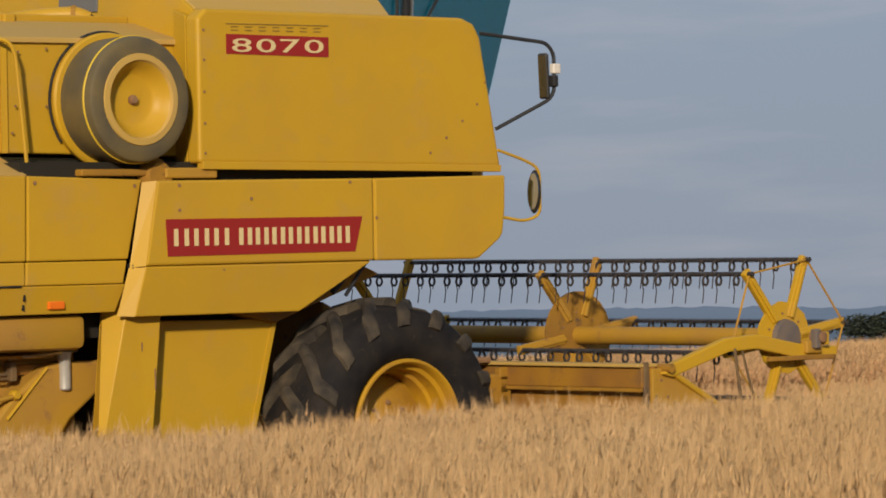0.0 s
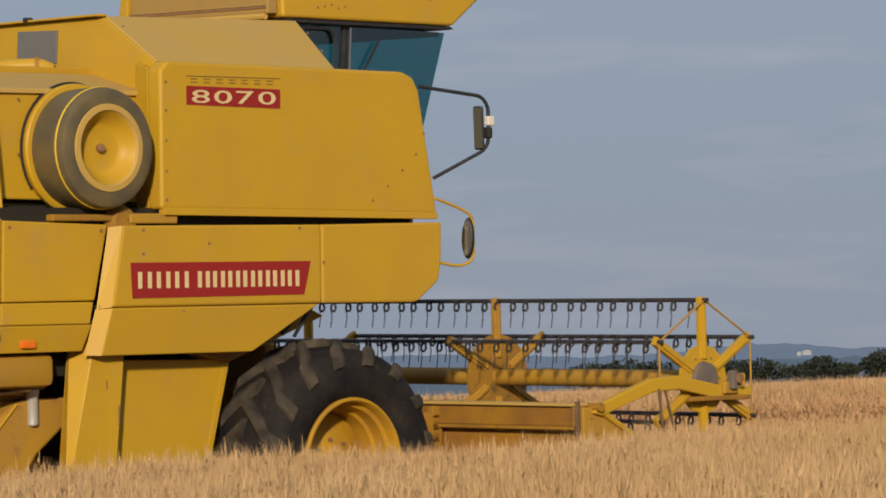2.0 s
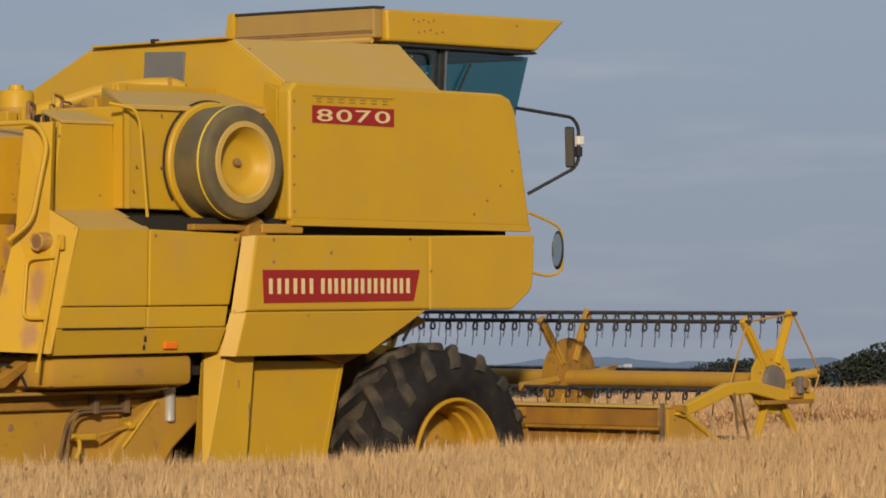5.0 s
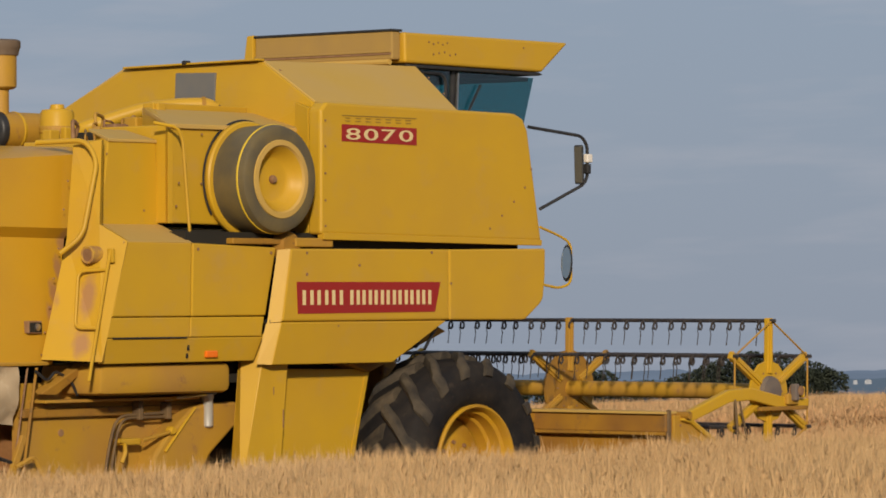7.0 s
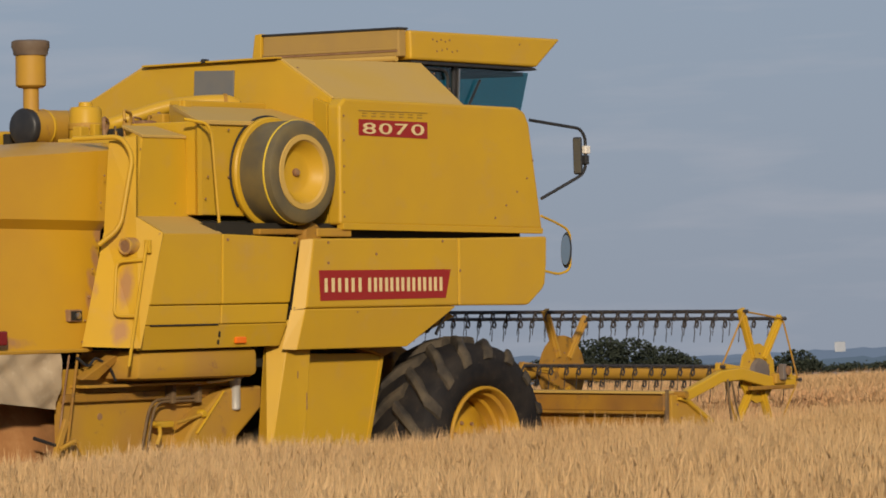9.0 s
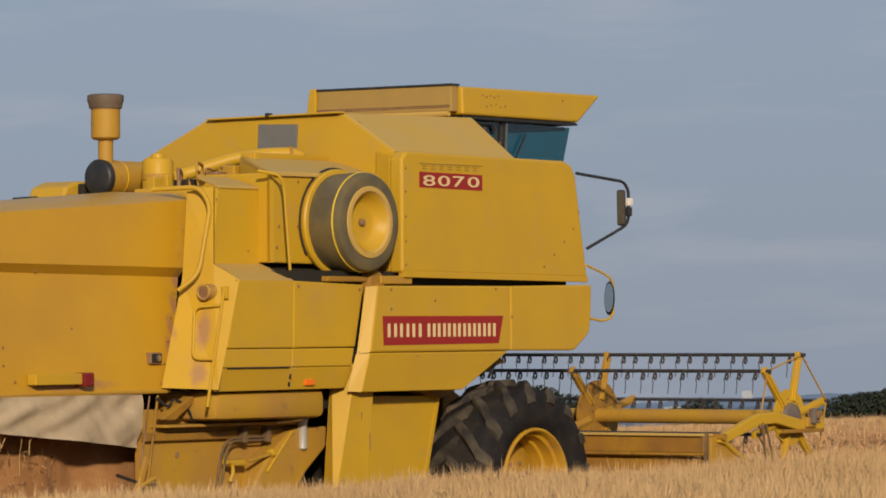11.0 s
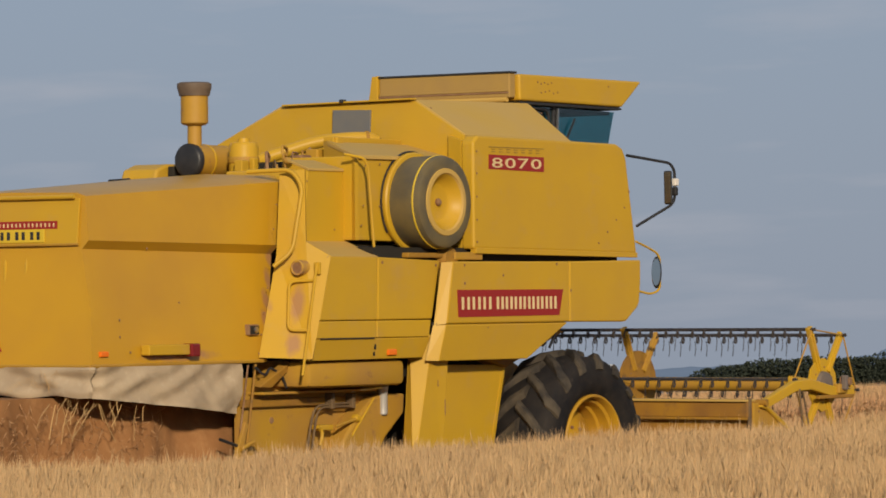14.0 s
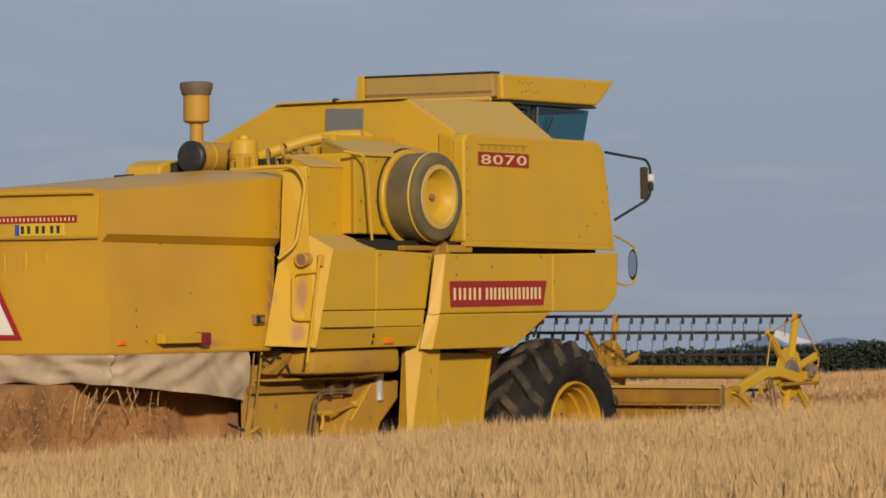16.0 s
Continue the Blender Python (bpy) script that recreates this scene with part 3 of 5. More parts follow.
def side_panels():
    # lower side panel
    low = [(-0.05, 2.185), (2.59, 2.20), (2.58, 2.0), (2.55, 1.845), (2.44, 1.73), (2.33, 1.695), (1.46, 1.70), (0.93, 1.425), (-0.28, 1.43), (-0.13, 1.70)]
    lowr = [(-0.05, 2.178), (1.543, 2.182), (1.543, 1.702), (-0.14, 1.70)]
    q = part("lower_side_panel", plate(lowr, 0.0, 0.13, 0.014), YELLOW, combine, "yellow side door with a red decal")
    part("lower_side_panel", plate([(1.551, 2.182), (2.59, 2.195), (2.585, 2.0), (2.565, 1.85), (2.535, 1.81), (2.37, 1.70), (2.32, 1.695), (1.551, 1.70)], 0.0, 0.13, 0.014), YELLOW, combine, "plain yellow front side panel")
    part("lower_skirt", slab([(-0.14, 0.004, 1.694), (1.52, 0.004, 1.694), (0.995, 0.036, 1.416), (-0.20, 0.036, 1.416)], (0, 0.06, 0.012), 0.008), YELLOW, combine, "folded yellow skirt that slants in over the drive wheel")
    part("panel_return", slab([(-0.052, 0.006, 2.176), (-0.140, 0.006, 1.70), (-0.200, 0.078, 1.69), (-0.112, 0.066, 2.170)], (0.03, 0.02, 0)), YELLOW, q, "sunlit folded edge")
    part("panel_return", slab([(-0.140, 0.010, 1.692), (-0.200, 0.040, 1.418), (-0.268, 0.110, 1.422), (-0.202, 0.084, 1.690)], (0.03, 0.02, 0)), YELLOW, q, "sunlit folded edge")
    part("red_decal", plate([(0.0, 1.96), (1.45, 1.96), (1.392, 1.757), (0.012, 1.75)], -0.004, 0.002), RED, q, "red decal band with plain cream bars")
    x, rows = 0.055, []
    for word, w in ((3, 0.145), (7, 0.122)):
        for k in range(word):
            rows += [(x, x + 0.030, 1.808, 1.905), (x + w * 0.52, x + w * 0.52 + 0.030, 1.808, 1.905)]
            x += w
        x += 0.035
    bars(rows, -0.0065, CREAM, q)
    bolts([(0.10, -0.001, 2.15), (0.62, -0.001, 2.07), (0.1, -0.001, 2.01), (1.36, -0.001, 2.16), (1.56, -0.001, 1.95), (0.42, 0.012, 1.67)], (0, -1, 0), 0.016, q, RUST)
    for y0, y1 in ((mirrored(0.13), mirrored(0.0)),):
        part("lower_side_panel", plate(low, y0, y1, 0.012), YELLOW, combine, "yellow lower side panel")


def tank_top():
    # rear wall of the hopper and its sloping dusty lids
    sec = [(0.12, 3.13), (0.62, 3.47), (1.95, 3.50), (2.68, 3.13)]
    rear = slab([(0.37, 0.12, 2.3), (0.345, 0.12, 3.18), (0.39, 0.62, 3.465), (0.42, 1.92, 3.47), (0.40, 2.66, 3.15), (0.37, 2.66, 2.3)], (0.05, 0, 0), 0.008)
    h = part("hopper_rear_wall", rear, YELLOW, combine, "sunlit yellow rear wall of the grain tank")
    part("hopper_window", slab([(0.365, 1.04, 3.204), (0.375, 1.04, 3.407), (0.375, 1.415, 3.417), (0.365, 1.415, 3.214)], (0.02, 0, 0), 0.006), GREY_PANE, h, "small dusty grey inspection window")
    part("roof_lip", slab([(0.34, 0.62, 3.473), (0.37, 1.92, 3.462), (0.42, 1.92, 3.462), (0.42, 0.62, 3.473)], (0, 0, 0.014), 0.004), YELLOW, h)
    part("lip_latch", box(0.34, 0.40, 1.29, 1.325, 3.470, 3.498, 0.008), BLACK, h)
    part("near_lid", slab([(0.365, 0.11, 3.183), (0.41, 0.62, 3.475), (2.02, 0.66, 3.50), (1.82, 0.08, 3.15)], (0, 0.03, -0.03), 0.006), DUSTY, combine, "sloping tank lid under brown dust")
    part("top_lid", slab([(0.42, 0.62, 3.475), (0.42, 1.94, 3.478), (2.05, 1.94, 3.478), (2.02, 0.66, 3.50)], (0, 0, -0.04), 0.006), DUSTY, combine, "flat tank lid under brown dust")
    part("far_lid", slab([(0.42, 1.94, 3.478), (0.42, 2.70, 3.14), (1.9, 2.70, 3.14), (2.05, 1.94, 3.478)], (0, 0, -0.04), 0.006), DUSTY, combine, "sloping tank lid under brown dust")
    part("front_wall", slab([(1.85, 0.12, 3.12), (2.02, 0.66, 3.48), (2.05, 1.94, 3.46), (1.9, 2.68, 3.12), (1.9, 2.68, 2.3), (1.85, 0.12, 2.3)], (-0.05, 0, 0)), YELLOW, combine)
    part("tank_deck", box(1.8, 2.42, 0.1, 2.7, 3.06, 3.11, 0.01), DUSTY, combine)
    bolts([(0.5, 0.16, 3.19), (0.44, 0.33, 3.30), (0.44, 0.5, 3.405), (1.9, 0.3, 3.29), (1.97, 0.5, 3.41)], (0, -0.5, 0.85), 0.014, combine, RUST)
    part("tank_body", box(0.42, 2.42, 0.13, 2.67, 2.28, 3.05), YELLOW_DIRTY, combine)


TAN = material("dusty_brown_tan", (0.31, 0.195, 0.062), 0.85, second=(0.38, 0.235, 0.05), scale=3, amount=0.8, bump=0.1, bump_scale=50)


def cab():
    side = [(1.91, 3.76), (3.745, 3.760), (3.44, 3.535), (1.92, 3.545)]
    roof = part("cab_roof", plate(side, 0.665, 2.10, 0.02, seg=3), YELLOW, combine, "overhanging yellow cab roof with a raked visor")
    part("roof_rear_box", box(1.82, 1.908, 0.70, 2.012, 3.565, 3.765, 0.012), TAN, roof, "dusty tan rear face of the roof")
    part("rear_fold", box(1.812, 1.822, 0.71, 2.01, 3.600, 3.613), RUST, roof)
    part("rear_fold", box(1.810, 1.822, 0.71, 2.01, 3.615, 3.630, 0.003), TAN, roof)
    part("roof_edge", box(1.81, 1.92, 0.69, 2.04, 3.762, 3.780, 0.006), BLACK, roof)
    part("roof_rear_corner", slab([(1.80, 2.015, 3.55), (1.80, 2.015, 3.785), (1.80, 2.075, 3.78), (1.80, 2.115, 3.53)], (0.3, 0, 0), 0.006), YELLOW, roof)
    part("rear_bead", tube([(1.83, 0.73, 3.55), (1.83, 2.05, 3.555)], 0.022, 8), DUSTY, roof)
    bolts([(2.17 + 0.05 * k, 0.663, 3.70 - 0.012 * (k % 2)) for k in range(5)] + [(2.22 + 0.06 * k, 0.663, 3.615 + 0.01 * (k % 3)) for k in range(5)] + [(3.22, 0.663, 3.70)], (0, -1, 0), 0.011, roof, RUST)
    part("roof_gasket", plate([(1.95, 3.543), (3.44, 3.533), (3.48, 3.515), (3.41, 3.507), (1.97, 3.515)], 0.69, 2.08, 0.006), BLACK, combine, "black gasket under the roof")
    # glazing
    low = 2.55
    for y in (0.75, 2.04):
        q = part("cab_side", box(2.0, 2.06, y, y + 0.04, 2.2, 3.54, 0.008), BLACK, combine, "dark cab side frame")
        part("door_post", slab([(2.47, y, 2.5), (2.53, y, 3.53), (2.585, y, 3.53), (2.53, y, 2.5)], (0, 0.05, 0), 0.008), BLACK, q)
        part("seal", tube(rounded([(2.10, y - 0.005, 2.9), (2.12, y - 0.005, 3.49), (2.45, y - 0.005, 3.485), (2.44, y - 0.005, 2.9)], 0.08), 0.012, 6), BLACK, q)
        part("chrome_strip", tube([(2.54, y - 0.012, 2.9), (2.575, y - 0.012, 3.50)], 0.011, 6), STEEL, q)
        part("side_pane", slab([(2.06, y + 0.015, low), (2.08, y + 0.015, 3.52), (3.455, y + 0.015, 3.495), (3.14, y + 0.015, low)], (0, 0.008, 0)), TEAL_GLASS, q, "teal tinted side window")
    part("windscreen", slab([(3.455, 0.77, 3.495), (3.455, 2.06, 3.495), (3.14, 2.06, low), (3.14, 0.77, low)], (0.008, 0, 0)), TEAL_GLASS, combine, "teal tinted raked windscreen")
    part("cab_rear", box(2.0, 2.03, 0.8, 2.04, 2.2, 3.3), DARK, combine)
    part("cab_base", box(2.0, 3.16, 0.76, 2.06, 2.15, 2.55, 0.03), YELLOW_DIRTY, combine)
    part("headlining", box(2.05, 3.44, 0.8, 2.03, 3.47, 3.50), DARK, combine)
    part("steering_column", tube([(2.85, 1.4, 2.5), (2.75, 1.4, 2.95)], 0.03, 8), DARK, combine)
    part("wiper_arm", tube([(2.62, 0.742, 3.12), (2.83, 0.742, 3.42)], 0.010, 6), BLACK, combine)
    part("side_lamp", lathe([(-0.02, 0.02), (0.0, 0.05), (0.05, 0.055), (0.06, 0.03)], (2.92, 0.70, 2.93), "y", 16), BLACK, combine, "small round black lamp", True)


def mirrors():
    a = part("mirror_arm", tube(rounded([(2.42, 0.02, 3.045), (2.795, -0.16, 2.985), (2.845, -0.17, 2.92), (2.845, -0.17, 2.66), (2.50, -0.02, 2.47)], 0.07), 0.012, 8), BLACK, combine, "bent black tube arm", True)
    body = box(-0.016, 0.016, -0.034, 0.034, -0.138, 0.138, 0.014, m=pose(2.785, -0.145, 2.785, 0, -4, 22))
    part("mirror_head", body, BLACK, a)
    part("mirror_glass", box(-0.020, -0.0155, -0.026, 0.026, -0.126, 0.126, 0.0, m=pose(2.785, -0.145, 2.785, 0, -4, 22)), MIRROR, a, "tall rectangular mirror glass")
    part("clip", box(2.825, 2.885, -0.19, -0.15, 2.80, 2.86, 0.008), WHITE, a)
    part("clamp", box(2.815, 2.855, -0.20, -0.14, 2.72, 2.79, 0.008), BLACK, a)
    b = part("mirror_arm", tube(rounded([(2.55, 0.02, 2.345), (2.74, 0.01, 2.29), (2.86, -0.01, 2.235), (2.86, -0.01, 1.95), (2.75, 0.01, 1.915), (2.56, 0.02, 1.945)], 0.06), 0.0095, 8), YELLOW, combine, "bent yellow tube arm", True)
    oval = lathe([(-0.02, 0.02), (-0.02, 0.10), (0.0, 0.115), (0.03, 0.07)], (0, 0, 0), "x", 24)
    oval.transform(pose(2.825, 0.0, 2.093, 0, 4, 22) @ Matrix.Diagonal((1, 0.37, 1.15, 1)))
    part("mirror_head", oval, BLACK, b, "", True)
    disc = lathe([(-0.024, 0.096), (-0.021, 0.1)], (0, 0, 0), "x", 24)
    disc.transform(pose(2.825, 0.0, 2.093, 0, 4, 22) @ Matrix.Diagonal((1, 0.37, 1.15, 1)))
    part("mirror_glass", disc, MIRROR, b, "oval mirror glass")


def middle_body():
    d1 = [(-1.48, 2.215), (-0.885, 2.21), (-0.895, 1.738), (-1.612, 1.738)]
    d2 = [(-0.875, 2.21), (-0.085, 2.185), (-0.19, 1.74), (-0.885, 1.738)]
    part("service_door", plate(d1, 0.10, 0.16, 0.010), YELLOW, combine, "yellow sheet-metal service door")
    d = part("service_door", plate(d2, 0.10, 0.16, 0.010), YELLOW, combine, "yellow sheet-metal service door")
    bolts([(-0.83, 0.099, 2.17), (-0.14, 0.099, 2.15)], (0, -1, 0), 0.018, d, RUST)
    part("lower_strip", plate([(-1.614, 1.7335), (-0.90, 1.7335), (-0.90, 1.605), (-1.650, 1.605)], 0.106, 0.16, 0.008), YELLOW, combine)
    part("lower_strip", plate([(-0.89, 1.7335), (-0.195, 1.7335), (-0.225, 1.605), (-0.895, 1.605)], 0.104, 0.16, 0.008), YELLOW, combine)
    s = part("sill_strip", slab([(-1.652, 0.110, 1.600), (-0.205, 0.110, 1.600), (-0.255, 0.145, 1.445), (-1.680, 0.145, 1.44)], (0, 0.05, 0.01), 0.006), YELLOW, combine, "yellow sill strip")
    part("side_marker", box(-0.733, -0.623, 0.115, 0.140, 1.470, 1.515, 0.008), ORANGE, s, "orange side marker lens")
    part("latch_bar", tube([(-1.60, 0.103, 1.602), (-0.93, 0.103, 1.602)], 0.006, 6), BLACK, s)
    part("slot", box(-0.905, -0.895, 0.112, 0.126, 1.52, 1.555), DARK, s)
    part("slot", box(-0.905, -0.895, 0.124, 0.138, 1.47, 1.50), DARK, s)
    part("toggle_latch", box(-0.19, -0.11, 0.06, 0.12, 1.68, 1.715, 0.01), BLACK, combine)
    # rear face beside the straw hood, with ladder rails
    f = part("rear_bulkhead", slab([(-1.48, 0.09, 2.215), (-1.690, 0.11, 1.455), (-1.875, 0.465, 1.47), (-1.635, 0.48, 2.23), (-1.525, 0.53, 2.83), (-1.44, 0.36, 2.865), (-1.555, 0.265, 2.325)], (0.05, 0.03, 0), 0.0), BULKHEAD_PAINT, combine, "sunlit yellow rear bulkhead with rusty patches")
    out = Vector((-0.030, -0.015, 0.008))
    part("exhaust_outlet", lathe([(-0.07, 0.040), (-0.075, 0.052), (-0.07, 0.058), (0.10, 0.058)], (-1.59, 0.27, 2.13), "x", 20, cap=False), STAIN, f, "short rusty outlet pipe", True)
    part("outlet_throat", lathe([(-0.066, 0.0001), (-0.066, 0.048)], (-1.59, 0.27, 2.13), "x", 16, cap=False), RUST, f)
    part("step_frame", tube(rounded([Vector(p) + out for p in [(-1.56, 0.165, 2.03), (-1.655, 0.34, 2.02), (-1.725, 0.30, 1.66), (-1.66, 0.165, 1.66)]], 0.05), 0.011, 8), YELLOW, f, "bent tube step", True)
    part("grab_rail", tube([Vector((-1.55, 0.16, 2.15)) + out, Vector((-1.76, 0.14, 1.33)) + out], 0.011, 8), YELLOW, f, "", True)
    part("grab_rail", tube(rounded([Vector(p) + out * 1.3 for p in [(-1.62, 0.75, 2.84), (-1.505, 0.42, 2.85), (-1.49, 0.33, 2.72), (-1.62, 0.33, 2.24), (-1.71, 0.44, 2.13)]], 0.08, 6), 0.017, 10), YELLOW, f, "curved yellow grab rail", True)
    part("bracket", box(-1.585, -1.56, 0.12, 0.17, 2.08, 2.17, 0.006), YELLOW, f)
    bolts([Vector(p) + out * 0.1 for p in [(-1.70, 0.485, 2.17), (-1.74, 0.485, 1.98), (-1.78, 0.485, 1.80), (-1.83, 0.475, 1.64), (-1.87, 0.465, 1.50), (-1.60, 0.50, 2.60), (-1.64, 0.50, 2.42), (-1.585, 0.15, 2.10)]], (-0.87, -0.44, 0.2), 0.010, f, RUST)
    # sloping shelf over the doors
    part("shelf", slab([(-1.50, 0.10, 2.215), (-0.88, 0.10, 2.215), (-0.84, 0.43, 2.335), (-1.38, 0.43, 2.335)], (0, 0.02, -0.03), 0.004), DUSTY, combine, "sloping dusty shelf")
    g = part("engine_side_cover", plate([(-1.40, 2.32), (-1.32, 2.87), (-0.885, 2.87), (-0.86, 2.32)], 0.42, 1.2, 0.010), YELLOW, combine, "flat yellow engine side cover")
    part("cover_top", slab([(-1.33, 0.41, 2.878), (-0.885, 0.41, 2.878), (-0.93, 0.66, 2.95), (-1.26, 0.66, 2.95)], (0, 0, -0.02), 0.004), DUSTY, g, "dusty bevelled top")
    bolts([(-1.0, 0.418, 2.42), (-1.34, 0.418, 2.78)], (0, -1, 0), 0.010, g, RUST)
    # drive housing behind the drum
    hs = part("drive_housing", plate([(-0.88, 2.34), (0.36, 2.32), (0.36, 2.98), (-0.88, 2.975)], 0.305, 1.0, 0.010), YELLOW, combine, "yellow drive housing")
    part("housing_top", slab([(-0.92, 0.28, 2.982), (0.36, 0.28, 2.985), (0.36, 0.73, 3.10), (-0.67, 0.73, 3.10)], (0, 0, -0.03), 0.004), DUSTY, hs, "dusty sloping top")
    part("upper_wall", slab([(-0.60, 0.72, 2.95), (-0.60, 0.72, 3.14), (0.36, 0.78, 3.14), (0.36, 0.78, 2.95)], (0, 0.1, 0), 0.008), YELLOW, hs)
    part("housing_rear", slab([(-0.905, 0.295, 2.34), (-0.905, 0.295, 2.975), (-0.67, 0.72, 3.105), (-0.625, 0.80, 3.105), (-0.625, 0.80, 2.34)], (0.04, -0.005, 0), 0.0), YELLOW, hs)
    bolts([(-0.8, 0.275, 2.9), (-0.6, 0.285, 2.92), (-0.82, 0.28, 2.6), (-0.84, 0.285, 2.45), (-0.6, 0.29, 2.6)], (0, -1, 0), 0.012, hs, RUST)
    part("thin_rail", tube(rounded([(-1.03, 0.30, 2.985), (-0.92, 0.19, 2.955), (-0.885, 0.18, 2.88), (-0.815, 0.18, 2.22)], 0.06), 0.011, 8), YELLOW, combine, "thin bent hand rail", True)
    # Near-black fill: shade behind the doors and in the gaps, put into colour.
    part("door_gap_shade", plate([(-1.48, 2.19), (-0.14, 2.17), (-0.30, 1.48), (-1.66, 1.48)], 0.165, 0.21), DARK, combine)
    part("inner_body_shade", box(-1.25, 0.95, 0.34, 2.46, 1.30, 2.30), DARK, combine)
    part("inner_body_shade", box(0.95, 2.30, 0.22, 2.58, 1.80, 2.30), DARK, combine)
    part("gap_shade", box(-0.9, 2.45, 0.14, 2.6, 2.10, 2.285), DARK, combine)
    part("belt_guard", lathe([(0, 0.08), (0.06, 0.11), (0.12, 0.10)], (0.02, 0.06, 2.20), "y", 20), YELLOW_DIRTY, combine, "worn belt pulley in the gap", True)
    part("gap_strip", box(-0.52, -0.02, 0.08, 0.15, 2.205, 2.245, 0.01), YELLOW_DIRTY, combine)
    part("gap_strip", box(0.05, 0.42, 0.05, 0.2, 2.19, 2.25, 0.01), YELLOW_WORN, combine)


def drum():
    """The large drive drum beside the tank."""
    c = (-0.185, 0.058, 2.63)
    d = part("drive_drum", lathe([(0.24, 0.30), (0.238, 0.376), (0.225, 0.386), (0.200, 0.386), (0.188, 0.376), (0.185, 0.345)], c, "y", 56, cap=False), YELLOW, combine, "large belt drum with a yellow hub", True)
    part("belt_face", lathe([(0.20, 0.350), (0.05, 0.356), (-0.05, 0.356), (-0.082, 0.345), (-0.095, 0.322), (-0.09, 0.255), (-0.07, 0.245)], c, "y", 56, cap=False), BELT, d, "worn grey drum face", True)
    part("groove_line", lathe([(-0.024, 0.355), (-0.028, 0.3605), (-0.037, 0.3605), (-0.041, 0.355)], c, "y", 56, cap=False), YELLOW_LINE, d, "", True)
    part("hub_ring", lathe([(-0.08, 0.262), (-0.100, 0.256), (-0.102, 0.222), (-0.085, 0.212)], c, "y", 48, cap=False), DUSTY, d, "", True)
    part("hub_dish", lathe([(-0.09, 0.218), (-0.080, 0.205), (-0.045, 0.185), (-0.012, 0.150), (-0.004, 0.135), (-0.008, 0.06), (-0.010, 0.0001)], c, "y", 48, cap=False), YELLOW, d, "dished yellow hub", True)
    part("hub_nut", lathe([(-0.04, 0.0001), (-0.04, 0.020), (-0.025, 0.028), (0.0, 0.028)], c, "y", 12), RUST, d)
    part("guard_arc", tube([(-0.185 + 0.391 * math.sin(a), 0.292, 2.63 + 0.391 * math.cos(a)) for a in np.linspace(-2.2, 0.25, 24)], 0.008, 6), BLACK, combine, "thin black guard over the drum", True)


COVER = [(-0.80, 0.97), (-0.56, 1.14), (-0.44, 1.17), (-0.14, 1.17), (-0.15, 1.02), (-0.39, 0.84), (-0.60, 0.55), (-1.0, 0.55), (-0.92, 0.84)]
BROWNHOSE = material("brown_hose", (0.11, 0.070, 0.038), 0.75, second=(0.20, 0.125, 0.05), scale=9, amount=0.8)


